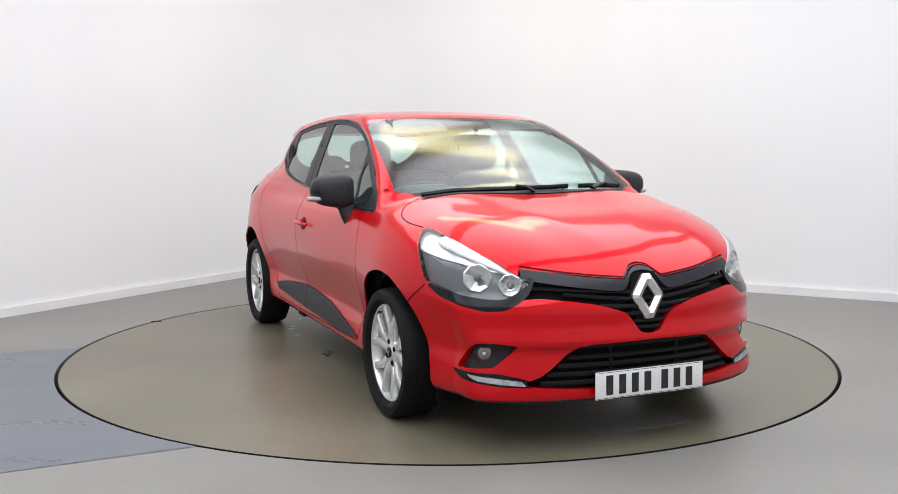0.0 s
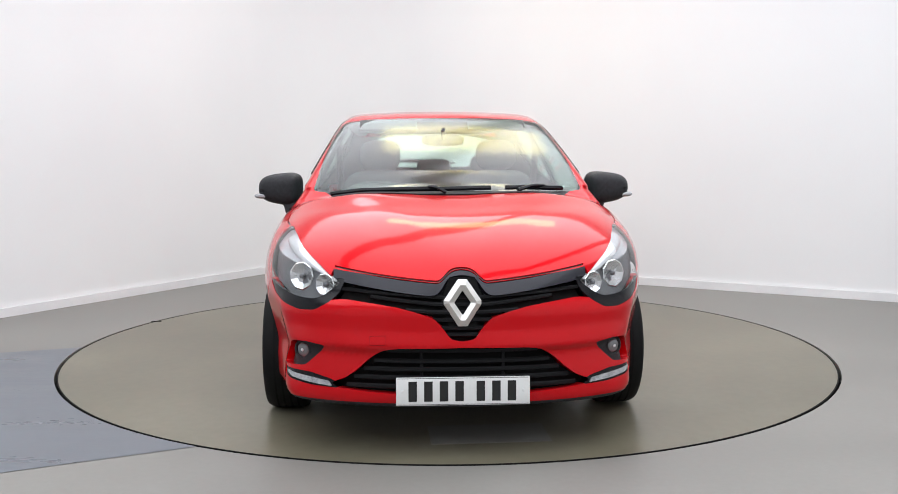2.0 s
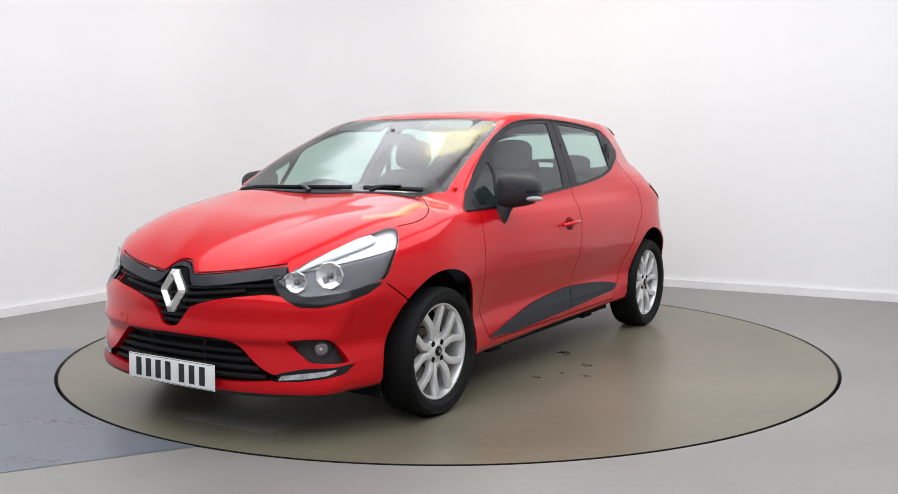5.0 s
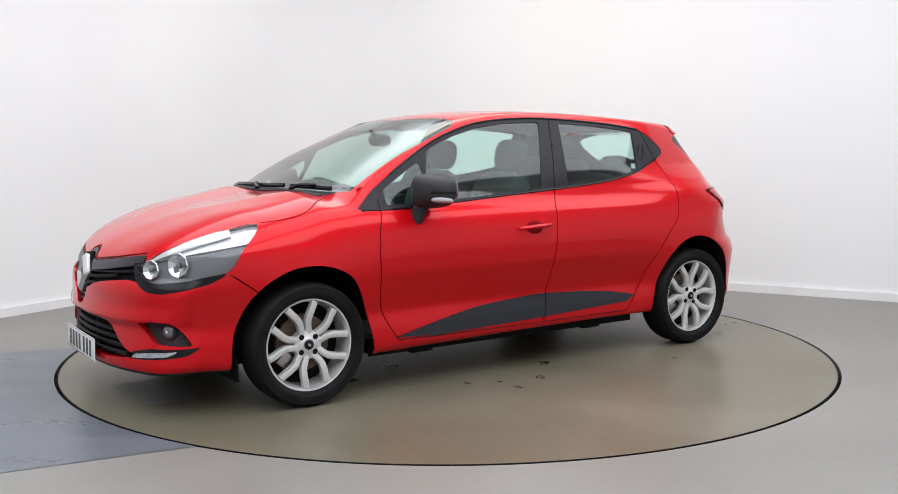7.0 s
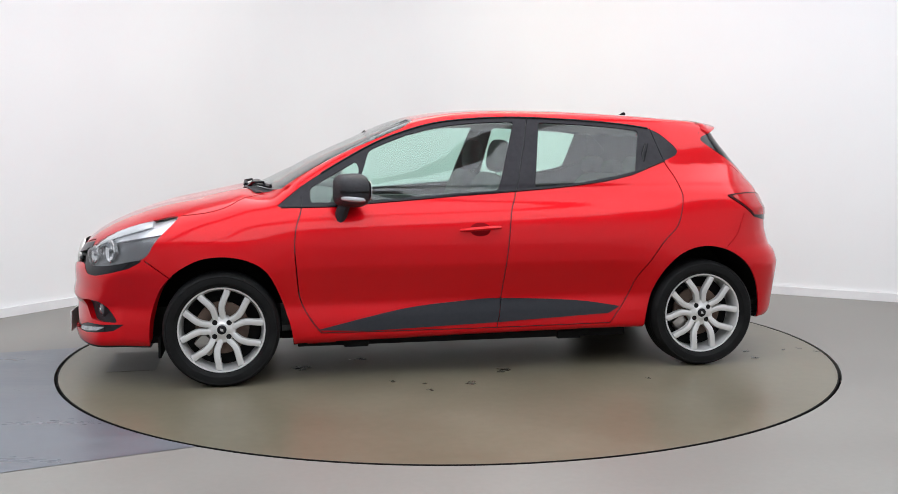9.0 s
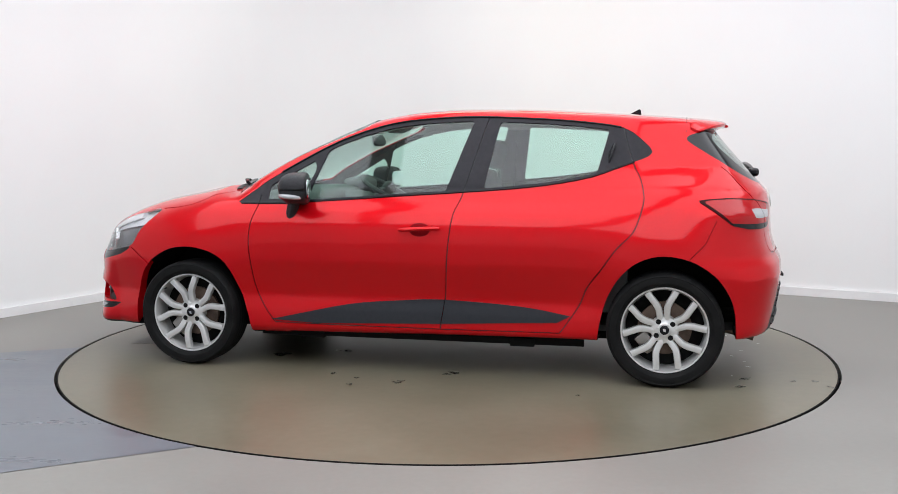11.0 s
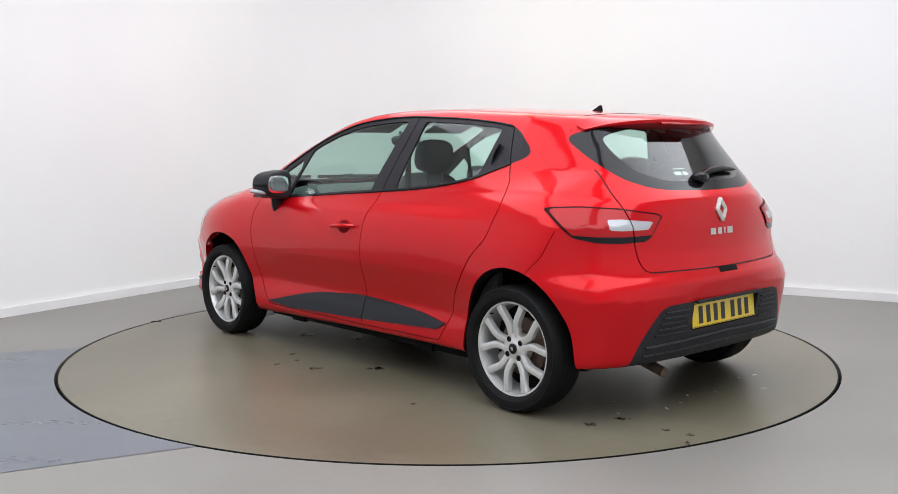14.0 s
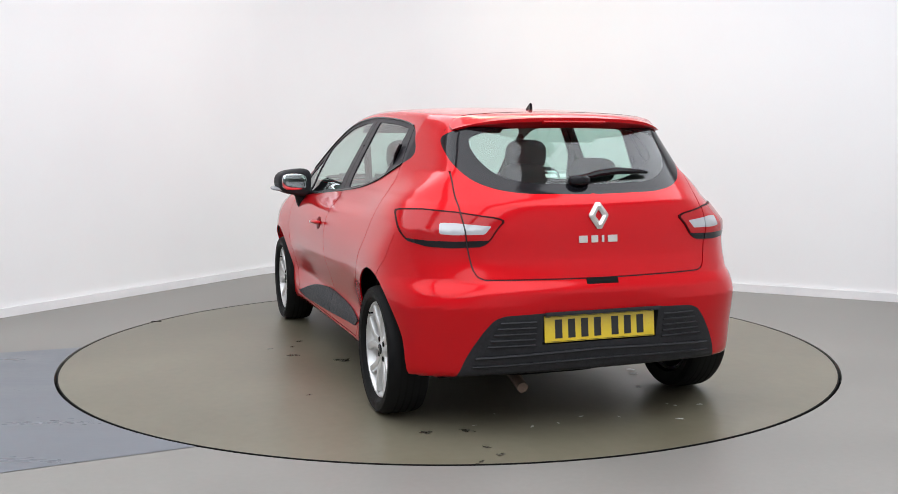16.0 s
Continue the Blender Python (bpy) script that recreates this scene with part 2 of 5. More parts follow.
def ring_floor(r0, half, z0, z1, steps=160):
    bm = bmesh.new()
    rings = []
    for i in range(steps):
        a = 2 * math.pi * i / steps
        c, s = math.cos(a), math.sin(a)
        k = half / max(abs(c), abs(s))
        rings.append([bm.verts.new((r0 * c, r0 * s, z0)), bm.verts.new((r0 * c, r0 * s, z1)), bm.verts.new((k * c, k * s, z1))])
    for i in range(steps):
        a, b = rings[i], rings[(i + 1) % steps]
        bm.faces.new((a[0], b[0], b[1], a[1]))
        bm.faces.new((a[1], b[1], b[2], a[2]))
    bmesh.ops.recalc_face_normals(bm, faces=bm.faces[:])
    return bm


tagged(part("floor", ring_floor(R_DISC + 0.011, 14, -0.05, 0.0), FLOOR, smooth=False), "worn grey painted concrete studio floor", "floor", kind="structure")
bm = bmesh.new()
bmesh.ops.create_circle(bm, cap_ends=True, segments=96, radius=R_DISC + 0.3, matrix=Matrix.Translation((0, 0, -0.05)))
tagged(part("floor_pit", bm, GAPDARK, smooth=False), "dark pit under the turntable", "floor", kind="structure")

# blue-grey repainted strip of floor beside the turntable
bm = bmesh.new()
outer_pts = [(-2.27, -0.02), (-2.65, -0.17), (-4.9, -1.1), (-3.9, -3.3), (-1.67, -2.29), (-1.05, -2.03)]
arc_pts = []
a0, a1 = math.atan2(-2.03, -1.05), math.atan2(-0.02, -2.27)
a1 = a1 if a1 < a0 else a1 - 2 * math.pi
for i in range(31):
    a = a0 + (a1 - a0) * i / 30
    arc_pts.append(((R_DISC + 0.012) * math.cos(a), (R_DISC + 0.012) * math.sin(a)))
bm.faces.new([bm.verts.new((x, y, 0.002)) for x, y in outer_pts[1:5] + arc_pts])
bmesh.ops.recalc_face_normals(bm, faces=bm.faces[:])
for f in bm.faces:
    if f.normal.z < 0:
        f.normal_flip()
tagged(part("floor_patch", bm, BLUEFLOOR, smooth=False), "blue-grey repainted strip of the floor", "floor", kind="structure")

# ---- turntable ----
turntable = tagged(part("turntable", lathe([(0.0, 0.0), (R_DISC - 0.009, 0.0), (R_DISC - 0.005, -0.005), (R_DISC - 0.005, -0.045), (0.0, -0.045)], 192), DISC),
                   "large round brownish painted turntable set flush in the floor", "turntable")
turntable.data.transform(Matrix.Rotation(radians(90), 4, "X"))
# black ring added so the gap round the disc reads dark
edging = lathe([(R_DISC - 0.0095, -0.004), (R_DISC - 0.008, 0.0006), (R_DISC - 0.002, 0.0006), (R_DISC - 0.001, -0.004), (R_DISC - 0.001, -0.045)], 192)
part("gap_shade_ring", moved(edging, Matrix.Rotation(radians(90), 4, "X")), GAPDARK, turntable, "black ring standing in for the shade in the rim gap")
rng = random.Random(5)


def blot(cx, cy, size, z=0.003):
    bm = bmesh.new()
    ph = [rng.uniform(0, 6.28) for _ in range(3)]
    k = rng.uniform(0.35, 1.0)
    turn = rng.uniform(0, 3.14)
    ring = []
    for i in range(28):
        a = 2 * math.pi * i / 28
        r = size * (1 + 0.25 * math.sin(2 * a + ph[0]) + 0.18 * math.sin(3 * a + ph[1]) + 0.12 * math.sin(5 * a + ph[2]))
        x, y = r * math.cos(a), r * k * math.sin(a)
        ring.append(bm.verts.new((cx + x * math.cos(turn) - y * math.sin(turn), cy + x * math.sin(turn) + y * math.cos(turn), z)))
    f = bm.faces.new(ring)
    bmesh.ops.recalc_face_normals(bm, faces=[f])
    if f.normal.z < 0:
        f.normal_flip()
    return bm

# ---- the skin of the car: x forward, y to its left, z up ----
def spline(table):
    """Smooth curve through (x, y) pairs, flat beyond its ends."""
    xs = np.array([a for a, b in table], float)
    ys = np.array([b for a, b in table], float)
    h = np.diff(xs)
    s = np.diff(ys) / h
    m = np.zeros(len(xs))
    for i in range(1, len(xs) - 1):
        if s[i - 1] * s[i] > 0:
            w1, w2 = 2 * h[i] + h[i - 1], h[i] + 2 * h[i - 1]
            m[i] = (w1 + w2) / (w1 / s[i - 1] + w2 / s[i])
    m[0], m[-1] = s[0], s[-1]

    def at(x):
        x = np.clip(x, xs[0], xs[-1])
        i = np.clip(np.searchsorted(xs, x, side="right") - 1, 0, len(xs) - 2)
        u = (x - xs[i]) / h[i]
        return ((1 + 2 * u) * (1 - u) ** 2 * ys[i] + u * (1 - u) ** 2 * h[i] * m[i]
                + u * u * (3 - 2 * u) * ys[i + 1] + u * u * (u - 1) * h[i] * m[i + 1])
    return at


# centre line of bonnet, windscreen and roof, from the tail to the nose
TOP = spline([(-1.75, 1.285), (-1.6, 1.345), (-1.45, 1.372), (-1.2, 1.390), (-0.9, 1.409), (-0.5, 1.427), (-0.2, 1.430), (0.05, 1.420),
              (0.2, 1.402), (0.36, 1.372), (0.47, 1.338), (0.64, 1.268), (0.81, 1.19), (0.98, 1.098), (1.08, 1.036), (1.16, 0.99),
              (1.30, 0.966), (1.45, 0.938), (1.62, 0.908), (1.78, 0.862), (1.94, 0.795), (2.06, 0.712), (2.12, 0.63)])
DOOR = spline([(0.1, 0.68), (0.18, 0.765), (0.24, 0.800), (0.32, 0.794), (0.40, 0.779), (0.45, 0.790), (0.5, 0.806), (0.55, 0.823), (0.6, 0.838), (0.7, 0.846),
               (0.78, 0.838), (0.86, 0.812), (0.92, 0.768), (0.97, 0.745), (1.05, 0.715), (1.2, 0.645), (1.35, 0.57), (1.5, 0.48)])
ARCH = spline([(0.1, 0.80), (0.25, 0.845), (0.45, 0.868), (0.6, 0.872), (0.72, 0.862), (0.80, 0.842), (0.88, 0.818), (0.95, 0.792), (1.0, 0.755),
               (1.07, 0.705), (1.2, 0.645), (1.35, 0.57), (1.5, 0.48)])
NOSE = spline([(0.12, 2.065), (0.18, 2.11), (0.24, 2.125), (0.32, 2.122), (0.40, 2.116), (0.435, 2.136), (0.50, 2.128), (0.58, 2.133), (0.64, 2.115), (0.7, 2.095), (0.9, 2.05)])
BLUNT = spline([(0.2, 0.66), (0.3, 0.74), (0.4, 0.80), (0.55, 0.86), (0.64, 1.0), (0.9, 1.0)])
TAIL = spline([(0.15, -1.815), (0.25, -1.858), (0.38, -1.877), (0.52, -1.897), (0.60, -1.903), (0.66, -1.878), (0.75, -1.852), (0.88, -1.842),
               (0.96, -1.825), (1.02, -1.775), (1.15, -1.66), (1.27, -1.565), (1.36, -1.52), (1.5, -1.46)])
BOTTOM = spline([(-1.9, 0.26), (-1.6, 0.24), (-1.0, 0.215), (0.0, 0.205), (0.9, 0.185), (1.7, 0.19), (2.1, 0.185)])


def smax(a, b, k):
    return 0.5 * (a + b + np.sqrt((a - b) ** 2 + k * k)) 


def body(p):
    """Below zero inside the car's skin, above zero outside."""
    x, y, z = p[..., 0], np.abs(p[..., 1]), p[..., 2]
    y2 = y * y
    fwd = np.clip((x + 0.2) / 0.6, 0, 1)
    back = np.clip((-0.9 - x) / 0.6, 0, 1)
    hood = np.clip((x - 1.05) / 0.15, 0, 1)
    lead = 0.20 + 0.10 * np.clip((x - 1.1) / 0.4, 0, 1)
    top = TOP(x + lead * fwd * y2 - 0.12 * back * y2) - 0.06 * y2 - 0.008 - 0.002 * fwd
    crease = 0.50 - 0.36 * np.clip((x - 1.15) / 0.85, 0, 1)
    rise = np.clip((crease - y) / 0.20 + 0.5, 0, 1)
    top = top + hood * 0.009 * rise * rise * (3 - 2 * rise)
    dip = np.clip((x - 0.25) / 0.3, 0, 1) * np.clip((1.12 - x) / 0.2, 0, 1)
    top = top - 0.026 * dip * np.clip(1 - (y / 0.62) ** 2, 0, 1)
    top = top + hood * (0.24 * y2 - 0.40 * y2 * y2 - 0.002)
    steep = np.clip((x - 0.2) / 0.25, 0, 1) * np.clip((1.2 - x) / 0.1, 0, 1)
    f_top = (z - top) * (1 - 0.15 * steep)
    wheels = np.exp(-((x - 1.32) / 0.34) ** 2) + np.exp(-((x + 1.32) / 0.36) ** 2)
    wheels = np.clip(wheels, 0, 1)
    side = DOOR(z) * (1 - wheels) + ARCH(z) * wheels
    upper = np.clip((z - 0.9) / 0.2, 0, 1)
    side = side - upper * (x + 0.25) ** 2 * np.where(x < 0, 0.026, 0.009)
    side = side - 0.05 * np.clip((z - 1.01) / 0.09, 0, 1) * np.clip((-1.15 - x) / 0.35, 0, 1)
    side = side - 0.075 * np.clip((x - 1.2) / 0.6, 0, 1) ** 2
    f_side = (y - side) * (1 - 0.08 * upper)
    nose = NOSE(z) - BLUNT(z) * (0.37 * y2 + 0.38 * y2 * y2)
    f_nose = (x - nose) * 0.85
    y4 = y2 * y2
    haunch = np.clip((z - 0.86) / 0.12, 0, 1)
    tail = TAIL(z) + (1 - haunch) * ((0.12 + 0.09 * np.clip((z - 0.55) / 0.1, 0, 1)) * y2 + 0.85 * y4 * y4) + haunch * (0.10 * y2 + 0.90 * y4)
    f_tail = (tail - x) * (1 - 0.2 * np.clip((z - 0.97) / 0.05, 0, 1))
    low = BOTTOM(x)
    f = smax(f_side, f_top, 0.03 + 0.02 * (z < 1.0))
    ends = smax(f_nose, f_tail, 0.01)
    f = smax(f, ends, 0.045)
    return smax(f, low - z, 0.02)


def normals(p):
    g = np.zeros(p.shape)
    for k in range(3):
        d = np.zeros(3)
        d[k] = 0.004
        g[..., k] = body(p + d) - body(p - d)
    return g / np.linalg.norm(g, axis=-1, keepdims=True)



def cast(starts, dirs):
    """Where rays from inside meet the skin."""
    lo = np.full(len(starts), 0.0)
    hi = np.full(len(starts), 1.9)
    for _ in range(34):
        mid = (lo + hi) / 2
        inside = body(starts + dirs * mid[:, None]) < 0
        lo = np.where(inside, mid, lo)
        hi = np.where(inside, hi, mid)
    return starts + dirs * ((lo + hi) / 2)[:, None]


def skin_faces():
    """Half of the skin (y >= 0) as a fine grid of quads with exact normals."""
    cols = []
    for b in np.linspace(-90, 0, 64)[:-1]:
        cols.append((-1.28, radians(b)))
    for x in np.linspace(-1.28, 1.36, 126):
        cols.append((x, 0.0))
    for b in np.linspace(0, 90, 64)[1:]:
        cols.append((1.36, radians(b)))
    angles = np.radians(np.linspace(0, 180, 128))
    starts, dirs = [], []
    for x, b in cols:
        for a in angles:
            starts.append((x, 0.0, 0.66))
            dirs.append((math.sin(b), math.cos(b) * math.sin(a), math.cos(b) * math.cos(a)))
    pts = cast(np.array(starts), np.array(dirs))
    nor = normals(pts)
    n = len(angles)
    both = np.concatenate([pts, nor], axis=1).tolist()
    both = [tuple(v) for v in both]
    faces = []
    for i in range(len(cols) - 1):
        for j in range(n - 1):
            q = [both[i * n + j], both[(i + 1) * n + j], both[(i + 1) * n + j + 1], both[i * n + j + 1]]
            faces.append([q, "body_shell"])
    return faces


VIEWS = {"side": lambda v: (v[0], v[2]), "end": lambda v: (v[1], v[2]), "top": lambda v: (v[0], v[1]),
         "front_corner": lambda v: (v[1] - v[0], v[2]), "rear_corner": lambda v: (v[1] + v[0], v[2])}


def rounded(points, r=0.012, times=2):
    """Softens the corners of a closed outline."""
    pts = [Vector(p) for p in points]
    for _ in range(times):
        out = []
        n = len(pts)
        for i, p in enumerate(pts):
            for q in (pts[i - 1], pts[(i + 1) % n]):
                d = q - p
                out.append(p + d * min(0.25, r / max(d.length, 1e-6)))
        pts = out
    return [tuple(p) for p in pts]


def ribbon(points, width):
    """A thin closed outline along an open line."""
    pts = [Vector(p) for p in points]
    a, b = [], []
    for i, p in enumerate(pts):
        d = (pts[min(i + 1, len(pts) - 1)] - pts[max(i - 1, 0)]).normalized()
        n = Vector((-d.y, d.x)) * width / 2
        a.append(tuple(p + n))
        b.append(tuple(p - n))
    return a + b[::-1]


def flowing(points, steps=4):
    """A smooth open line through the points."""
    pts = [Vector(p) for p in points]
    pts = [2 * pts[0] - pts[1]] + pts + [2 * pts[-1] - pts[-2]]
    out = []
    for i in range(1, len(pts) - 2):
        p0, p1, p2, p3 = pts[i - 1:i + 3]
        for k in range(steps):
            t = k / steps
            out.append(0.5 * (2 * p1 + (p2 - p0) * t + (2 * p0 - 5 * p1 + 4 * p2 - p3) * t * t + (3 * p1 - p0 - 3 * p2 + p3) * t ** 3))
    out.append(pts[-2])
    return [tuple(p) for p in out]


def inside(poly, u, v):
    hit = False
    n = len(poly)
    for i in range(n):
        (x0, y0), (x1, y1) = poly[i], poly[(i + 1) % n]
        if (y0 > v) != (y1 > v) and u < x0 + (v - y0) / (y1 - y0) * (x1 - x0):
            hit = not hit
    return hit


def split(piece, flat, a, b):
    """Cuts a convex piece along the line a-b of a view."""
    dx, dy = b[0] - a[0], b[1] - a[1]
    s = [dx * (q[1] - a[1]) - dy * (q[0] - a[0]) for q in flat]
    eps = 1e-7
    if all(t > -eps for t in s) or all(t < eps for t in s):
        return None
    pos, neg = [], []
    n = len(piece)
    for i in range(n):
        j = (i + 1) % n
        if s[i] >= 0:
            pos.append((piece[i], flat[i]))
        if s[i] <= 0:
            neg.append((piece[i], flat[i]))
        if s[i] * s[j] < 0:
            t = s[i] / (s[i] - s[j])
            v = tuple(p + (q - p) * t for p, q in zip(piece[i], piece[j]))
            f = tuple(p + (q - p) * t for p, q in zip(flat[i], flat[j]))
            pos.append((v, f))
            neg.append((v, f))
    if len(pos) < 3 or len(neg) < 3:
        return None
    return [([v for v, f in part_], [f for v, f in part_]) for part_ in (pos, neg)]


def cut(faces, view, poly, label, where=None, within=None):
    """Names what lies inside an outline, seen in a view, cutting the skin along it."""
    to = VIEWS[view]
    us, vs = [p[0] for p in poly], [p[1] for p in poly]
    u0, u1, v0, v1 = min(us), max(us), min(vs), max(vs)
    edges = [(poly[i], poly[(i + 1) % len(poly)]) for i in range(len(poly))]
    out = []
    for piece, name in faces:
        flat = [to(v) for v in piece]
        fu, fv = [f[0] for f in flat], [f[1] for f in flat]
        pu0, pu1, pv0, pv1 = min(fu), max(fu), min(fv), max(fv)
        if (pu1 < u0 or pu0 > u1 or pv1 < v0 or pv0 > v1 or (within and name not in within) or (where and not where(piece[0]))):
            out.append([piece, name])
            continue
        todo = [(piece, flat)]
        for a, b in edges:
            if max(a[0], b[0]) < pu0 or min(a[0], b[0]) > pu1 or max(a[1], b[1]) < pv0 or min(a[1], b[1]) > pv1:
                continue
            nxt = []
            for pc, fl in todo:
                got = split(pc, fl, a, b)
                nxt += got if got else [(pc, fl)]
            todo = nxt
        for pc, fl in todo:
            cu, cv = sum(f[0] for f in fl) / len(fl), sum(f[1] for f in fl) / len(fl)
            out.append([pc, label if inside(poly, cu, cv) else name])
    return out


FACES = skin_faces()
BODY = {"body_shell"}


def carve(view, poly, label, where=None, within=None):
    global FACES
    FACES = cut(FACES, view, poly, label, where, within)


# underside and wheel openings
carve("side", [(-3, -1), (3, -1), (3, 0.5), (-3, 0.5)], "underbody", where=lambda v: v[5] < -0.75)
ARCH_F = [(0.94, 0.0), (0.944, 0.22), (0.971, 0.345), (1.012, 0.466), (1.066, 0.573), (1.135, 0.628), (1.22, 0.656), (1.30, 0.664), (1.38, 0.655),
          (1.446, 0.631), (1.525, 0.582), (1.596, 0.502), (1.645, 0.38), (1.66, 0.26), (1.662, 0.0)]
ARCH_R = [(-0.945, 0.0), (-0.954, 0.239), (-0.985, 0.398), (-1.025, 0.494), (-1.08, 0.573), (-1.156, 0.634), (-1.25, 0.664), (-1.34, 0.661),
          (-1.43, 0.634), (-1.52, 0.575), (-1.58, 0.501), (-1.62, 0.412), (-1.635, 0.29), (-1.64, 0.0)]
for arch in (ARCH_F, ARCH_R):
    carve("side", flowing(arch, 3), "opening", where=lambda v: v[1] > 0.5)

# front end
carve("end", rounded([(-0.02, 0.998), (0.25, 0.993), (0.45, 0.988), (0.60, 0.985), (0.668, 0.992), (0.652, 1.06), (0.632, 1.15), (0.605, 1.24),
                      (0.572, 1.315), (0.535, 1.345), (0.42, 1.36), (0.26, 1.366), (-0.02, 1.368)], 0.01, 1), "windscreen",
      where=lambda v: 0.2 < v[0] < 1.25 and v[3] > 0.06)
carve("top", flowing([(1.205, -0.02), (1.195, 0.15), (1.163, 0.297), (1.083, 0.558), (1.10, 0.60), (1.176, 0.67), (1.243, 0.727), (1.311, 0.747),
                      (1.398, 0.746), (1.491, 0.725), (1.623, 0.676), (1.745, 0.64), (1.862, 0.59)]) + [(1.99, 0.47), (2.2, 0.4), (2.2, -0.02)],
      "bonnet", where=lambda v: v[2] > 0.6 and v[0] > 1.0, within=BODY)
carve("top", flowing([(1.205, -0.02), (1.195, 0.15), (1.163, 0.297), (1.083, 0.558)]) + [(1.03, 0.60), (0.98, 0.60), (0.98, -0.02)],
      "cowl_panel", where=lambda v: v[2] > 0.8 and v[0] > 0.95, within=BODY)
carve("side", [(1.69, 0.72), (1.668, 0.645), (1.622, 0.612), (1.536, 0.549), (1.50, 0.1), (2.4, 0.1), (2.4, 0.80), (1.80, 0.80)], "front_bumper", within=BODY)
carve("side", [(1.5, 0.1), (2.4, 0.1), (2.4, 0.213), (1.5, 0.205)], "bumper_lip", within={"front_bumper", "underbody"}, where=lambda v: v[3] > -0.2)
carve("end", [(-0.02, 0.728)] + flowing([(0.0, 0.728), (0.028, 0.724), (0.05, 0.714), (0.072, 0.693), (0.09, 0.681), (0.117, 0.680), (0.252, 0.693),
              (0.369, 0.708), (0.453, 0.717), (0.505, 0.724)], 2) + flowing([(0.56, 0.60), (0.474, 0.612), (0.414, 0.609), (0.252, 0.588), (0.139, 0.557), (0.106, 0.54),
              (0.072, 0.502), (0.05, 0.473), (0.032, 0.464), (0.0, 0.459)], 2) + [(-0.02, 0.459)], "grille_back",
      where=lambda v: v[0] > 1.8, within={"front_bumper", "bonnet", "body_shell"})
carve("end", [(-0.02, 0.722)] + flowing([(0.0, 0.722), (0.028, 0.718), (0.05, 0.708), (0.072, 0.688), (0.09, 0.676), (0.117, 0.675), (0.252, 0.688), (0.369, 0.706), (0.453, 0.718), (0.505, 0.727)], 2)
      + flowing([(0.505, 0.684), (0.45, 0.674), (0.25, 0.644), (0.135, 0.632), (0.10, 0.638), (0.078, 0.660), (0.055, 0.692), (0.03, 0.703), (0.0, 0.706)], 2) + [(-0.02, 0.706)],
      "grille_bar", where=lambda v: v[0] > 1.8, within={"grille_back"})
carve("front_corner", rounded([(-1.529, 0.69), (-1.529, 0.668), (-1.518, 0.634), (-1.473, 0.595), (-1.396, 0.564), (-1.281, 0.56), (-1.141, 0.577), (-0.987, 0.604),
                       (-0.888, 0.645), (-0.95, 0.67), (-1.3, 0.68)]), "lamp_surround", where=lambda v: v[0] > 1.4)
HEADLAMP = rounded([(-1.514, 0.674), (-1.432, 0.70), (-1.321, 0.745), (-1.199, 0.78), (-1.011, 0.828), (-0.83, 0.862), (-0.77, 0.86), (-0.762, 0.825),
                    (-0.781, 0.789), (-0.82, 0.734), (-0.852, 0.677), (-0.891, 0.651), (-0.987, 0.639), (-1.141, 0.617), (-1.28, 0.607), (-1.379, 0.607),
                    (-1.441, 0.629), (-1.486, 0.656)])
carve("front_corner", HEADLAMP, "headlamp", where=lambda v: v[0] > 1.3)
carve("front_corner", [(-1.47, 0.692), (-1.30, 0.716), (-1.05, 0.752), (-0.74, 0.792), (-0.70, 0.92), (-1.47, 0.92)], "headlamp_top", where=lambda v: v[0] > 1.3, within={"headlamp"})
carve("end", [(-0.02, 0.434)] + rounded([(-0.02, 0.434), (0.253, 0.429), (0.310, 0.420), (0.362, 0.386), (0.408, 0.343), (0.455, 0.307), (0.520, 0.281),
              (0.496, 0.265), (0.367, 0.254), (0.253, 0.248), (-0.02, 0.245)], 0.01)[2:-2] + [(-0.02, 0.245)], "lower_grille_back", where=lambda v: v[0] > 1.5, within={"front_bumper"})
carve("front_corner", rounded([(-1.476, 0.427), (-1.355, 0.437), (-1.239, 0.433), (-1.19, 0.413), (-1.14, 0.371), (-1.10, 0.326), (-1.243, 0.333),
                               (-1.335, 0.338)]), "fog_recess", where=lambda v: v[0] > 1.4, within={"front_bumper"})
carve("front_corner", rounded([(-1.55, 0.262), (-1.56, 0.282), (-1.50, 0.298), (-1.377, 0.315), (-1.06, 0.318), (-1.125, 0.285), (-1.252, 0.274), (-1.40, 0.264)], 0.006),
      "running_lamp_surround", where=lambda v: v[0] > 1.4, within={"front_bumper"})
carve("front_corner", rounded([(-1.518, 0.268), (-1.495, 0.287), (-1.379, 0.296), (-1.181, 0.307), (-1.207, 0.294), (-1.251, 0.284), (-1.381, 0.274)], 0.004),
      "running_lamp", where=lambda v: v[0] > 1.4, within={"running_lamp_surround"})

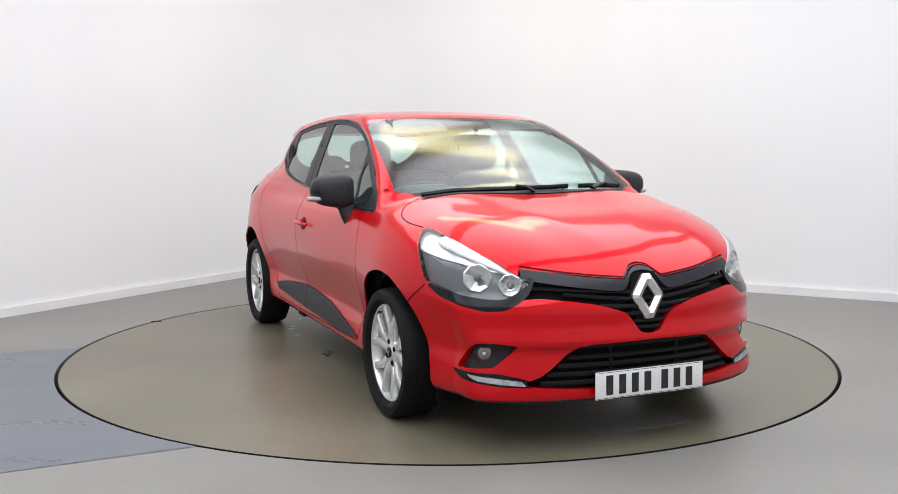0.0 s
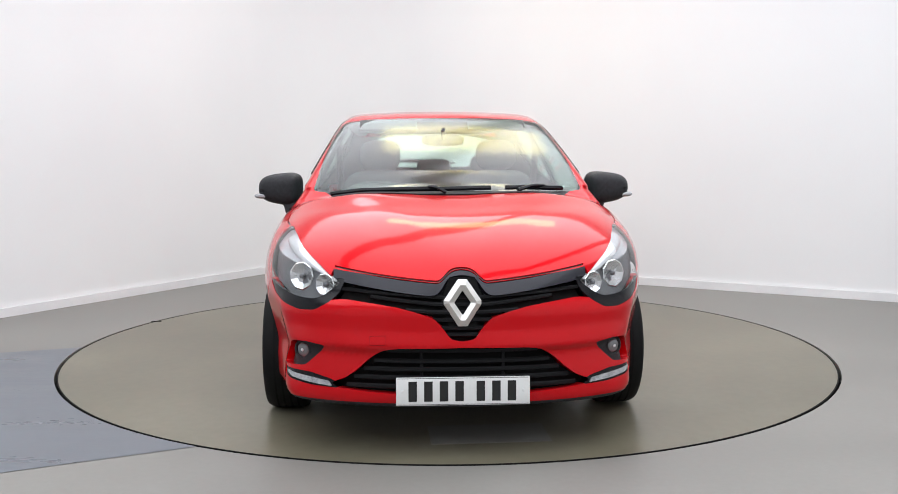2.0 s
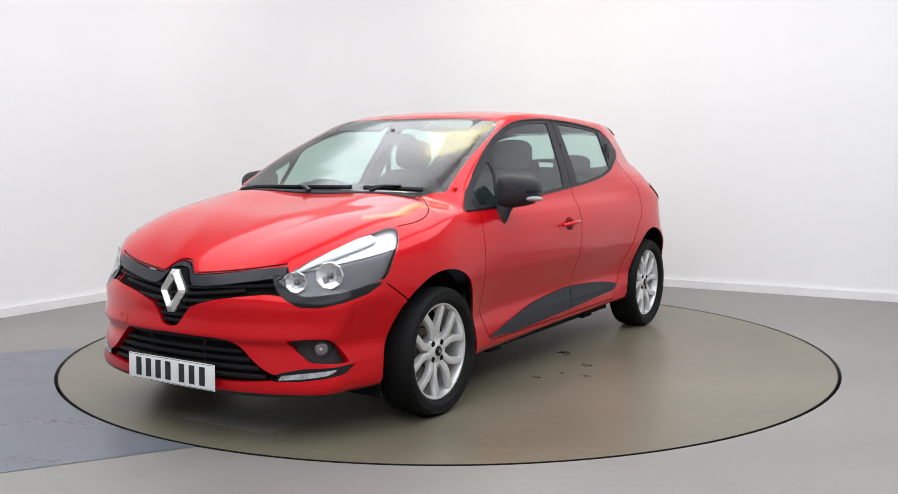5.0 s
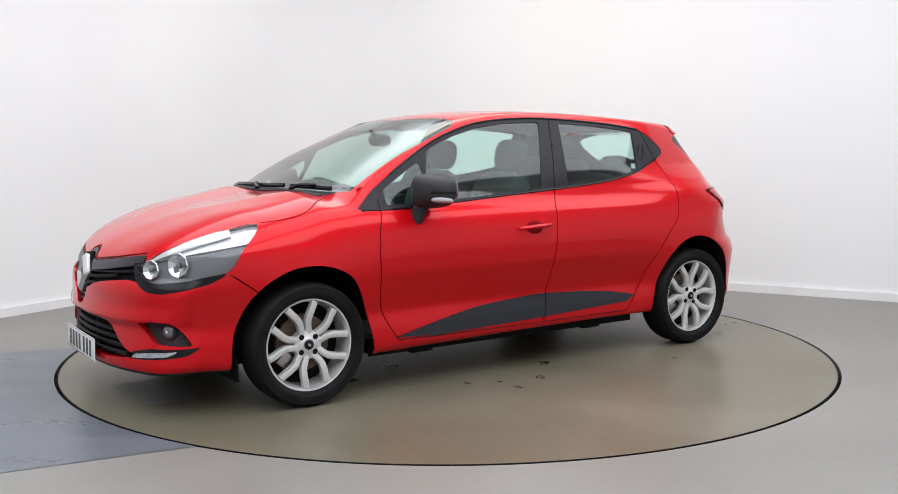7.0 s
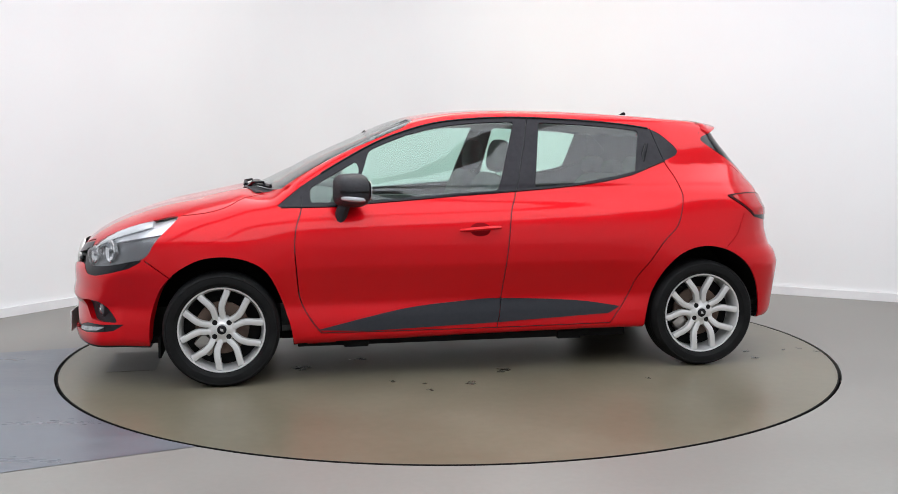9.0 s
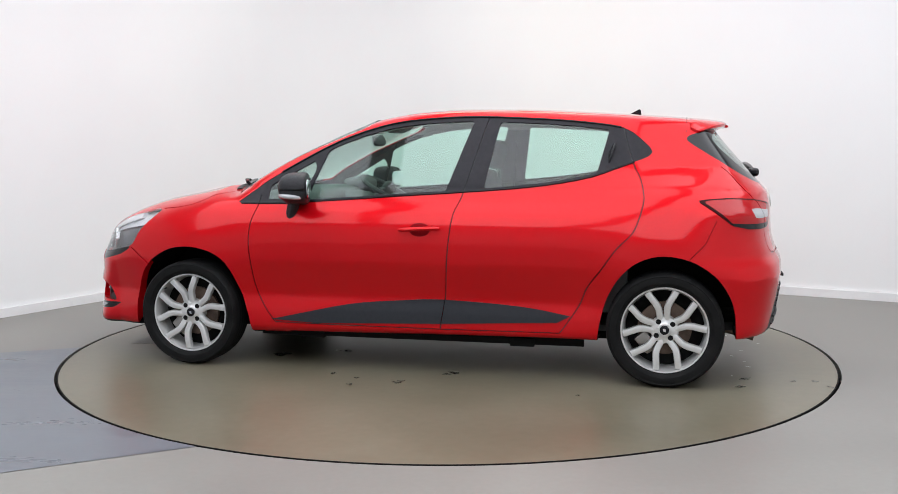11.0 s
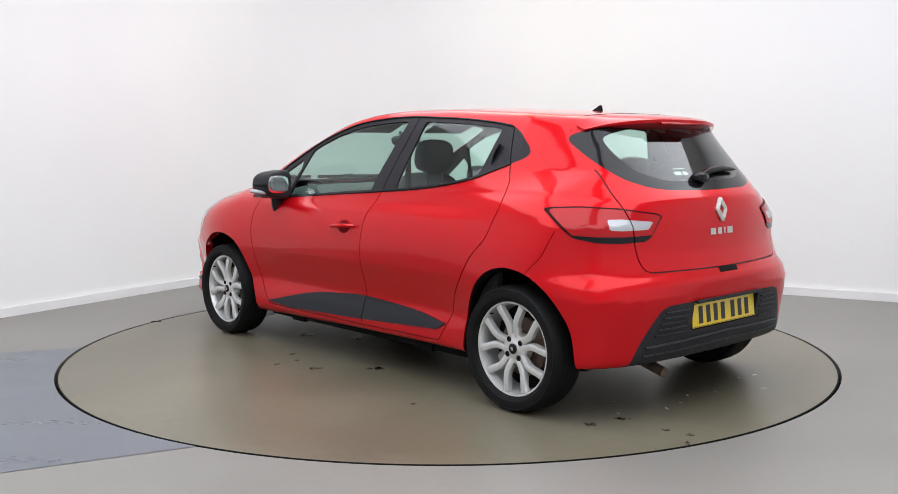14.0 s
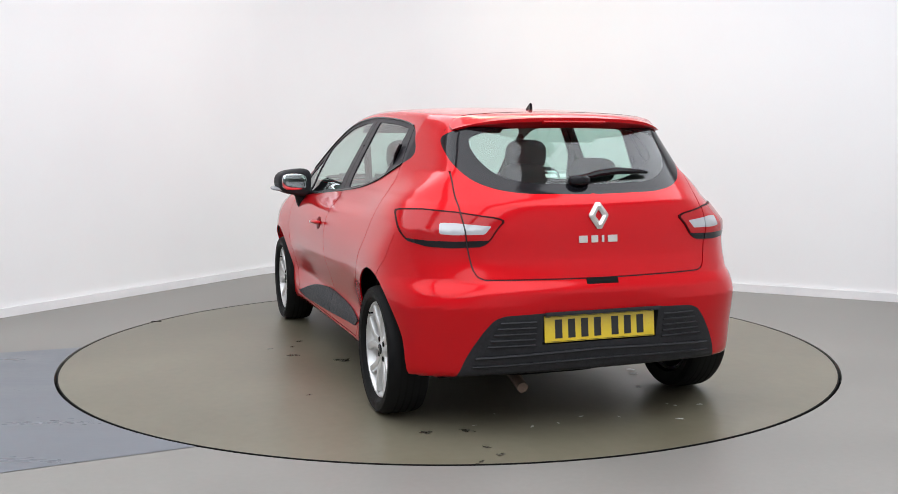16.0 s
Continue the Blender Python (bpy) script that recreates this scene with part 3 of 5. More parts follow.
# flanks
BELT = [(-1.21, 1.181), (-1.192, 1.155), (-1.12, 1.127), (-1.015, 1.09), (-0.911, 1.053), (-0.746, 1.02), (-0.585, 0.999), (-0.425, 0.984), (-0.268, 0.973),
        (-0.113, 0.962), (0.041, 0.953), (0.345, 0.931), (0.584, 0.915), (0.731, 0.904), (0.993, 0.902)]
RAIL = [(1.013, 0.910), (0.891, 1.005), (0.787, 1.07), (0.637, 1.156), (0.483, 1.235), (0.328, 1.293), (0.172, 1.334), (0.014, 1.354), (-0.145, 1.364),
        (-0.304, 1.366), (-0.464, 1.360), (-0.626, 1.352), (-0.788, 1.340), (-0.951, 1.322), (-1.049, 1.306), (-1.111, 1.278), (-1.156, 1.241), (-1.194, 1.206)]
side_on = lambda v: v[1] > 0.35 and abs(v[4]) > 0.3
carve("side", flowing(RAIL, 2) + flowing(BELT, 2), "window_frame", where=side_on)


def strip_inside(lo, hi, x0, x1, drop, lift):
    """Top and bottom lines of a pane between two slanting pillars."""
    xs = np.linspace(0, 1, 13)
    bl = sorted(BELT)
    rl = sorted(RAIL)
    low = [(lo[0] + (hi[0] - lo[0]) * t, 0) for t in xs]
    low = [(x, np.interp(x, [p[0] for p in bl], [p[1] for p in bl]) + lift) for x, _ in low]
    top = [(x0 + (x1 - x0) * t, 0) for t in xs]
    top = [(x, np.interp(x, [p[0] for p in rl], [p[1] for p in rl]) - drop) for x, _ in top]
    return [(float(a), float(b)) for a, b in low + top[::-1]]


carve("side", rounded(strip_inside((0.625, 0), (-0.15, 0), 0.53, -0.272, 0.022, 0.012), 0.01, 1), "front_side_glass", where=side_on, within={"window_frame"})
carve("side", rounded(strip_inside((-0.352, 0), (-0.935, 0), -0.414, -0.99, 0.022, 0.012), 0.01, 1), "rear_side_glass", where=side_on, within={"window_frame"})
carve("side", rounded([(0.845, 0.925), (0.842, 1.0), (0.60, 1.135), (0.585, 1.09), (0.655, 0.925)], 0.01, 1), "quarter_glass", where=side_on, within={"window_frame"})
FRONT_LINE = flowing([(0.888, 1.003), (0.891, 0.897), (0.92, 0.803), (0.93, 0.703), (0.923, 0.585), (0.906, 0.432), (0.855, 0.326), (0.80, 0.252)])
B_LINE = flowing([(-0.352, 1.366), (-0.246, 0.97), (-0.203, 0.853), (-0.176, 0.629), (-0.155, 0.409), (-0.13, 0.246)])
REAR_LINE = flowing([(-1.06, 1.307), (-1.113, 1.127), (-1.154, 1.044), (-1.173, 0.967), (-1.173, 0.922), (-1.154, 0.847), (-1.121, 0.772), (-1.046, 0.696),
                     (-0.971, 0.589), (-0.901, 0.494), (-0.861, 0.398), (-0.79, 0.29), (-0.76, 0.25)])
carve("side", FRONT_LINE + B_LINE[::-1], "front_door", where=lambda v: v[1] > 0.5, within=BODY)
carve("side", B_LINE + REAR_LINE[::-1], "rear_door", where=lambda v: v[1] > 0.5, within=BODY)
carve("side", flowing([(0.822, 0.268), (0.381, 0.361), (0.075, 0.392), (-0.142, 0.402), (-0.555, 0.379), (-0.815, 0.34)]) + [(-0.748, 0.304), (-0.149, 0.276), (0.561, 0.254)],
      "side_moulding", where=lambda v: v[1] > 0.5, within={"front_door", "rear_door", "body_shell"})

# tail
rear_on = lambda v: v[0] < -1.3
carve("end", [(-0.02, 1.345)] + rounded([(-0.02, 1.345), (0.254, 1.330), (0.386, 1.306), (0.51, 1.278), (0.548, 1.252), (0.558, 1.204), (0.553, 1.132), (0.503, 1.062), (0.418, 1.026),
      (0.312, 1.010), (-0.02, 1.003)], 0.02)[2:-2] + [(-0.02, 1.003)], "rear_window_border", where=lambda v: v[0] < -1.3 and v[3] < -0.1)
carve("end", [(-0.02, 1.30)] + rounded([(-0.02, 1.30), (0.30, 1.29), (0.44, 1.262), (0.475, 1.23), (0.455, 1.15), (0.40, 1.085), (0.30, 1.053), (-0.02, 1.043)], 0.03)[2:-2] + [(-0.02, 1.043)],
      "rear_glass", where=lambda v: v[0] < -1.36, within={"rear_window_border"})
GATE = flowing([(0.50, 1.43), (0.52, 1.36), (0.545, 1.29), (0.560, 1.24), (0.560, 1.138), (0.567, 1.102), (0.578, 1.008), (0.577, 0.95), (0.57, 0.843), (0.558, 0.749), (0.543, 0.69),
                (0.515, 0.665), (0.445, 0.66), (0.0, 0.657)])
carve("end", GATE + [(-0.02, 0.657), (-0.02, 1.43)], "tailgate", where=lambda v: v[0] < -1.38, within=BODY)
carve("side", [(-1.528, 0.84), (-1.50, 0.78), (-1.477, 0.727), (-1.40, 0.648), (-1.35, 0.1), (-2.3, 0.1), (-2.3, 0.84)], "rear_bumper", within=BODY, where=lambda v: v[0] < -1.3)
carve("end", [(-0.02, 0.524)] + rounded([(0.0, 0.524), (0.252, 0.521), (0.438, 0.515), (0.48, 0.5), (0.52, 0.454), (0.566, 0.383), (0.593, 0.33), (0.617, 0.262), (0.63, 0.1)], 0.01, 1)[1:-1]
      + [(-0.02, 0.1)], "bumper_insert", where=rear_on, within={"rear_bumper", "underbody"})
carve("rear_corner", rounded([(-0.655, 0.935), (-0.72, 0.942), (-0.886, 0.946), (-1.12, 0.937), (-1.353, 0.914), (-1.395, 0.900), (-1.362, 0.872), (-1.321, 0.817), (-1.281, 0.795),
                              (-1.128, 0.790), (-0.976, 0.794), (-0.83, 0.814), (-0.75, 0.860)], 0.012, 1), "tail_lamp", where=rear_on)
TAIL_LAMP = [(-0.686, 0.928), (-0.73, 0.935), (-0.886, 0.939), (-1.12, 0.930), (-1.345, 0.908), (-1.380, 0.898), (-1.354, 0.872), (-1.316, 0.821), (-1.279, 0.801),
             (-1.128, 0.797), (-0.976, 0.801), (-0.837, 0.820), (-0.758, 0.871)]
carve("rear_corner", rounded(TAIL_LAMP, 0.01, 1), "tail_lamp_lens", where=rear_on, within={"tail_lamp"})
carve("rear_corner", [(-1.40, 0.782), (-0.7, 0.782), (-0.79, 0.828), (-0.98, 0.820), (-1.15, 0.818), (-1.40, 0.824)], "tail_lamp_band", where=rear_on, within={"tail_lamp", "tail_lamp_lens"})
carve("rear_corner", rounded([(-1.035, 0.889), (-1.12, 0.890), (-1.325, 0.878), (-1.293, 0.846), (-1.12, 0.844), (-1.05, 0.848)], 0.006, 1), "reversing_lamp", where=rear_on, within={"tail_lamp", "tail_lamp_lens"})
carve("end", [(-0.02, 0.515), (0.272, 0.515), (0.268, 0.385), (-0.02, 0.385)], "plate_recess", where=rear_on, within={"bumper_insert"})

# shut lines
GAP = 0.0056
door_skin = {"front_door", "rear_door", "body_shell", "side_moulding", "window_frame"}
carve("side", ribbon(FRONT_LINE[2:], GAP), "opening", where=lambda v: v[1] > 0.5, within=door_skin)
carve("side", ribbon(B_LINE, GAP), "opening", where=lambda v: v[1] > 0.4, within=door_skin)
carve("side", ribbon(REAR_LINE, GAP), "opening", where=lambda v: v[1] > 0.4, within=door_skin)
carve("side", ribbon([(0.80, 0.252), (0.5, 0.248), (-0.13, 0.246), (-0.76, 0.25)], GAP), "opening", where=lambda v: v[1] > 0.5, within=door_skin)
carve("top", ribbon(flowing([(1.083, 0.558), (1.10, 0.60), (1.176, 0.67), (1.243, 0.727), (1.311, 0.747), (1.398, 0.746), (1.491, 0.725)]), GAP), "opening", where=lambda v: v[2] > 0.6,
      within={"body_shell", "bonnet"})
carve("end", ribbon(flowing([(0.0, 0.733), (0.028, 0.729), (0.05, 0.719), (0.072, 0.698), (0.09, 0.686), (0.117, 0.685), (0.252, 0.698), (0.369, 0.713), (0.5, 0.733)], 3), 0.007), "opening",
      where=lambda v: v[0] > 1.8, within={"bonnet", "grille_back"})
carve("side", ribbon([(1.668, 0.645), (1.622, 0.612), (1.536, 0.549)], GAP), "opening", where=lambda v: v[0] > 1.4, within={"front_bumper", "body_shell"})
carve("end", ribbon(GATE[20:], GAP), "opening", where=lambda v: v[0] < -1.38, within={"tailgate", "body_shell", "rear_bumper", "tail_lamp", "tail_lamp_lens", "tail_lamp_band", "reversing_lamp"})
carve("side", ribbon([(-1.528, 0.84), (-1.50, 0.78), (-1.477, 0.727), (-1.40, 0.648)], 0.0028), "opening", where=lambda v: v[0] < -1.3, within={"rear_bumper", "body_shell"})
PIECES = {}
for piece, name in FACES:
    PIECES.setdefault(name, []).append(piece)
    if name == "side_moulding":
        PIECES.setdefault("front_door" if piece[0][0] > -0.15 else "rear_door", []).append(piece)


def shell(name, pieces, mat, parent, label="", depth=0.012, offset=0.0, both=False, mirror=False):
    """A skin panel with its rolled-in edge. both: with its mirror half; mirror: the other side's twin."""
    index, co, no, polys = {}, [], [], []

    def vert(v, s):
        key = (round(v[0], 5), round(v[1] * s, 5), round(v[2], 5))
        if key not in index:
            index[key] = len(co)
            co.append((v[0] + v[3] * offset, s * (v[1] + v[4] * offset), v[2] + v[5] * offset))
            no.append((v[3], s * v[4], v[5]))
        return index[key]
    for s in ((1, -1) if both else ((-1,) if mirror else (1,))):
        for pc in pieces:
            ring = []
            for v in pc:
                k = vert(v, s)
                if k not in ring:
                    ring.append(k)
            if len(ring) > 2:
                polys.append(ring if s > 0 else ring[::-1])
    count = {}
    for r in polys:
        for i in range(len(r)):
            a, b = r[i], r[(i + 1) % len(r)]
            count[(a, b)] = count.get((a, b), 0) + 1
    # which way round the faces lie
    a, b, c = (Vector(co[polys[0][i]]) for i in range(3))
    flip = (b - a).cross(c - a).dot(Vector(no[polys[0][0]])) < 0
    if flip:
        polys = [r[::-1] for r in polys]
    nsurf = list(no)
    if depth:
        inner = {}
        for (a, b) in list(count):
            if (b, a) in count:
                continue
            if flip:
                a, b = b, a
            for k in (a, b):
                if k not in inner:
                    inner[k] = (len(co), len(co) + 1)
                    p, n = Vector(co[k]), Vector(no[k])
                    co.append(tuple(p))
                    co.append(tuple(p - n * depth))
                    nsurf += [None, None]
            polys.append([inner[b][0], inner[a][0], inner[a][1], inner[b][1]])
    me = bpy.data.meshes.new(name)
    me.from_pydata(co, [], polys)
    me.update()
    for p in me.polygons:
        p.use_smooth = True
    me.normals_split_custom_set_from_vertices([n if n else (0, 0, 0) for n in nsurf])
    me.materials.append(mat)
    ob = new(name, me)
    ob.parent = parent
    if label:
        tagged(ob, label)
    return ob


car = tagged(new("car"), "red metallic five-door hatchback with silver alloy wheels on the turntable", "car")
YC = -0.046
for name, mat, text in (("body_shell", RED, ""), ("bonnet", RED, ""), ("front_bumper", RED, ""), ("tailgate", RED, ""), ("rear_bumper", RED, ""),
                        ("windscreen", SCREEN, "clear green-tinted windscreen"), ("rear_glass", REARGLASS, "tinted rear window glass"), ("rear_window_border", BORDER, "gloss black rear window border"),
                        ("cowl_panel", BLACK, "black plastic cowl panel"), ("underbody", DARK, "black underbody"), ("bumper_lip", BLACK, "black plastic bumper lip"), ("bumper_insert", BLACK, "dark grey plastic bumper insert")):
    if name in PIECES:
        shell(name, PIECES[name], mat, car, text, depth=0.003 if "glass" in name or name == "windscreen" else (0.045 if name == "bumper_insert" else 0.045 if name == "front_bumper" else 0.007), both=True)
shell("grille_back", PIECES["grille_back"], DARK, car, "black upper grille backing", 0.0, offset=-0.035, both=True)
shell("grille_bar", PIECES["grille_bar"], BARGREY, car, "dark grey gloss bar across the grille", 0.03, offset=0.001, both=True)
shell("plate_recess", PIECES["plate_recess"], BLACK, car, "", 0.0, offset=-0.034, both=True)
shell("lower_grille_back", PIECES["lower_grille_back"], DARK, car, "black lower grille backing", 0.0, offset=-0.05, both=True)
for mirror in (False, True):
    for name, mat, text, depth, off in (
            ("front_door", RED, "", 0.007, 0), ("rear_door", RED, "", 0.007, 0), ("window_frame", FRAME, "satin black window frame and pillars", 0.012, -0.002),
            ("front_side_glass", GLASS, "green-tinted side window", 0.003, -0.006), ("rear_side_glass", GLASS, "green-tinted side window", 0.003, -0.006),
            ("quarter_glass", GLASS, "small fixed quarter window", 0.003, -0.006), ("side_moulding", GREYTRIM, "dark grey plastic door moulding", 0.02, 0.008),
            ("lamp_surround", GLOSSBLACK, "black strip under the headlamp", 0.012, -0.002), ("headlamp", LENS, "clear headlamp lens", 0.004, 0.001),
            ("fog_recess", BLACK, "black fog lamp recess", 0.0, -0.03), ("running_lamp_surround", GLOSSBLACK, "black running lamp surround", 0.012, -0.004),
            ("running_lamp", DRLENS, "clear daytime running lamp", 0.006, 0.002), ("tail_lamp", DARKRED, "smoked red tail lamp edge", 0.02, 0.005), ("tail_lamp_lens", REDLENS, "glossy red tail lamp lens", 0.012, 0.007),
            ("tail_lamp_band", GLOSSBLACK, "black lower band of the tail lamp", 0.02, 0.004), ("reversing_lamp", WHITELENS, "white reversing lamp lens", 0.01, 0.007)):
        ob = shell(name, PIECES[name] + (PIECES["headlamp_top"] if name == "headlamp" else []), mat, car, text, depth, off, mirror=mirror)
        if name == "headlamp":
            shell("headlamp_housing", PIECES[name], HOUSING, ob, "grey inner lamp housing", 0.0, offset=-0.030, mirror=mirror)
            shell("indicator_housing", PIECES["headlamp_top"], BRIGHTHOUSING, ob, "bright indicator housing", 0.02, offset=-0.02, mirror=mirror)
# dark inner skin behind panels and shut lines
lined = [pc for n in ("body_shell", "front_door", "rear_door", "tailgate", "front_bumper", "rear_bumper", "side_moulding", "window_frame", "rear_window_border", "opening", "bonnet")
         for pc in PIECES[n] if not (n == "opening" and pc[0][2] < 0.685 and 0.9 < abs(pc[0][0]) < 1.66)]
shell("inner_lining", [pc for pc in lined if pc[0][2] < 1.3 or pc[0][5] < 0.5], CABIN, car, "dark inner lining of the body", 0.0, offset=-0.0085, both=True)
shell("headliner", [pc for pc in lined if pc[0][2] >= 1.3 and pc[0][5] >= 0.5], HEADLINER, car, "light grey roof lining", 0.0, offset=-0.022, both=True)


# ---- wheels ----
RIM_R = 0.217


def spoke_bm(stations):
    """A flat-faced spoke with chamfered shoulders, along (radius, angle, half width, outward) stations."""
    bm = bmesh.new()
    pts = [Vector((r * math.cos(a), o, r * math.sin(a))) for r, a, w, o in stations]
    rings = []
    for i, (r, a, w, o) in enumerate(stations):
        d = (pts[min(i + 1, len(pts) - 1)] - pts[max(i - 1, 0)])
        d.y = 0
        side = d.normalized().cross(Vector((0, 1, 0)))
        rings.append([bm.verts.new(pts[i] + side * w * f + Vector((0, h, 0))) for f, h in ((-1, -0.020), (-1, -0.004), (-0.82, 0.004), (-0.25, 0.006), (0.25, 0.006), (0.82, 0.004), (1, -0.004), (1, -0.020))])
    for a, b in zip(rings, rings[1:]):
        for k in range(8):
            bm.faces.new((a[k], a[(k + 1) % 8], b[(k + 1) % 8], b[k]))
    bm.faces.new(rings[0])
    bm.faces.new(rings[-1])
    bmesh.ops.recalc_face_normals(bm, faces=bm.faces[:])
    return bm


def build_wheel(name):
    """Five pairs of curved spokes; the outer face looks along +y."""
    w = new(name)
    prof = [(RIM_R - 0.004, 0.060), (RIM_R + 0.004, 0.076), (RIM_R + 0.012, 0.087), (RIM_R + 0.018, 0.0895), (RIM_R + 0.021, 0.0935), (0.256, 0.098), (0.270, 0.0955), (0.273, 0.0975), (0.278, 0.0935), (0.286, 0.081),
            (0.2905, 0.066), (0.2918, 0.04), (0.292, 0.0), (0.2918, -0.04), (0.2905, -0.066), (0.284, -0.083), (0.26, -0.095), (RIM_R, -0.08)]
    tyre = part("tyre", lathe(prof, 96), TYRE, w, "black rubber tyre with grooved tread")
    for off in (-0.045, -0.015, 0.015, 0.045):
        part("tread_groove", lathe([(0.2922, off - 0.004), (0.2926, off), (0.2922, off + 0.004)], 72), GAPDARK, w)
    rim = part("rim", lathe([(0.196, -0.07), (0.196, 0.02), (0.203, 0.055), (0.208, 0.067), (0.210, 0.073), (0.217, 0.074), (0.2195, 0.07), (0.2195, 0.055), (0.212, 0.02), (0.205, -0.07)], 96),
               SILVER, w, "silver alloy wheel rim")
    for k in range(5):
        for s in (-1, 1):
            base = radians(72 * k + 18)
            part("spoke", spoke_bm([(r, base + s * radians(da), wd, o) for r, da, wd, o in (
                (0.045, 15, 0.0144, 0.050), (0.065, 19.5, 0.0159, 0.053), (0.088, 23.4, 0.0166, 0.056), (0.108, 24.6, 0.0171, 0.059), (0.125, 23.6, 0.0174, 0.061),
                (0.145, 21.2, 0.0174, 0.063), (0.175, 17.6, 0.0171, 0.0645), (0.206, 15.6, 0.0183, 0.0645))]), SILVER, w)
    part("hub", lathe([(0.0, 0.062), (0.03, 0.062), (0.035, 0.058), (0.066, 0.056), (0.071, 0.048), (0.071, -0.02)], 48), SILVER, w)
    part("centre_cap", lathe([(0.0, 0.0685), (0.020, 0.0685), (0.0235, 0.066), (0.0235, 0.058)], 32), GLOSSBLACK, w, "gloss black centre cap")
    mark = [(0, 0.012), (0.008, 0), (0, -0.012), (-0.008, 0)]
    part("cap_emblem", prism(mark, 0.002, pose(0, 0.0705, 0, 90, 0, 0)), CHROME, w, smooth=False)
    for k in range(4):
        a = radians(90 * k + 47 - 43)
        part("wheel_bolt", moved(lathe([(0.0, 0.059), (0.009, 0.059), (0.0115, 0.0605), (0.0135, 0.0575)], 16), Matrix.Translation((0.05 * math.cos(a), 0, 0.05 * math.sin(a)))), GAPDARK, w)
    part("brake_disc", lathe([(0.02, 0.012), (0.07, 0.012), (0.075, -0.005), (0.135, -0.005), (0.135, -0.025), (0.02, -0.025)], 48), RUST, w, "rusty brake disc")
    # black disc added for the shade seen between the spokes
    part("spoke_shade_disc", lathe([(0.0, -0.04), (0.197, -0.04), (0.197, -0.05), (0.0, -0.05)], 40), DARK, w, "black disc standing in for the shade behind the spokes")
    part("brake_caliper", box_bm(0.08, -0.05, -0.05, 0.155, 0.018, 0.055, 0.012), STEEL, w)
    part("valve", moved(lathe([(0, 0.02), (0.004, 0.02), (0.004, 0.0), (0, 0)], 8), Matrix.Translation((0.0, 0.062, 0.195))), GAPDARK, w)
    return w


wheel = build_wheel("front_wheel")
wheel.parent = car
wheel.matrix_basis = pose(1.301, 0.752, 0.290, 0, 47, 0)
for name, m in (("front_wheel", pose(1.301, -0.752, 0.290, 0, 30, 180)), ("rear_wheel", pose(-1.288, 0.750, 0.290, 0, 41, 0)), ("rear_wheel", pose(-1.288, -0.750, 0.290, 0, 5, 180))):
    ob = copy_thing(wheel, m)
    ob.name = name
for x0, arch in ((1.301, ARCH_F), (-1.296, ARCH_R)):
    for s in (1, -1):
        # dark liner over the wheel
        bm = bmesh.new()
        rows = []
        for i in range(29):
            a = radians(8 + 164 * i / 28)
            rows.append([bm.verts.new((x0 + 0.37 * math.cos(a), s * y, 0.30 + 0.372 * math.sin(a))) for y in (0.40, 0.60, 0.755)])
        for a, b in zip(rows, rows[1:]):
            for k in range(2):
                bm.faces.new((a[k], a[k + 1], b[k + 1], b[k]))
        bm.faces.new([r[0] for r in rows])
        part("wheel_liner", bm, DARK, car, "black wheel arch liner")

# underside: sump, axle, exhaust
part("floor_pan", box_bm(-1.55, -0.62, 0.195, 1.75, 0.62, 0.235, 0.01), DARK, car, "black floor pan under the car")
for s in (1, -1):
    part("sill_seam", box_bm(-0.88, s * 0.70 - 0.008, 0.165, 0.92, s * 0.70 + 0.008, 0.21, 0.003), DARK, car)
    part("jacking_point", box_bm(0.55, s * 0.70 - 0.02, 0.155, 0.68, s * 0.70 + 0.02, 0.20, 0.006), DARK, car)
    part("jacking_point", box_bm(-0.62, s * 0.70 - 0.02, 0.155, -0.49, s * 0.70 + 0.02, 0.20, 0.006), DARK, car)
    part("mud_flap", box_bm(1.61, s * 0.62 - 0.10, 0.135, 1.625, s * 0.62 + 0.10, 0.24, 0.004), DARK, car)
part("rear_axle", sweep([(-1.28, -0.66, 0.27), (-1.2, -0.4, 0.24), (-1.2, 0.4, 0.24), (-1.28, 0.66, 0.27)], 0.035, 10), DARK, car)
part("exhaust_pipe", sweep([(-0.6, 0.25, 0.2), (-1.3, 0.28, 0.21), (-1.62, 0.30, 0.215), (-1.76, 0.31, 0.18)], 0.024, 12), RUST, car, "rusty exhaust tailpipe")
part("silencer", moved(soft_block(0.15, 0.28, 0.06, 5), Matrix.Translation((-1.56, 0.12, 0.27))), DARK, car)

# ---- placing small things on the skin ----


def on_skin(x, y, z, axis, sign):
    """The skin's point straight along an axis from outside, and its normal."""
    start = np.array([x, y, z], float)
    lo, hi = (0.0, 2.6) if axis == 0 else (0.0, 1.3)
    start[axis] = 0.0
    d = np.zeros(3)
    d[axis] = sign
    for _ in range(40):
        mid = (lo + hi) / 2
        if body(start + d * mid) < 0:
            lo = mid
        else:
            hi = mid
    p = start + d * lo
    return Vector(p), Vector(normals(p))


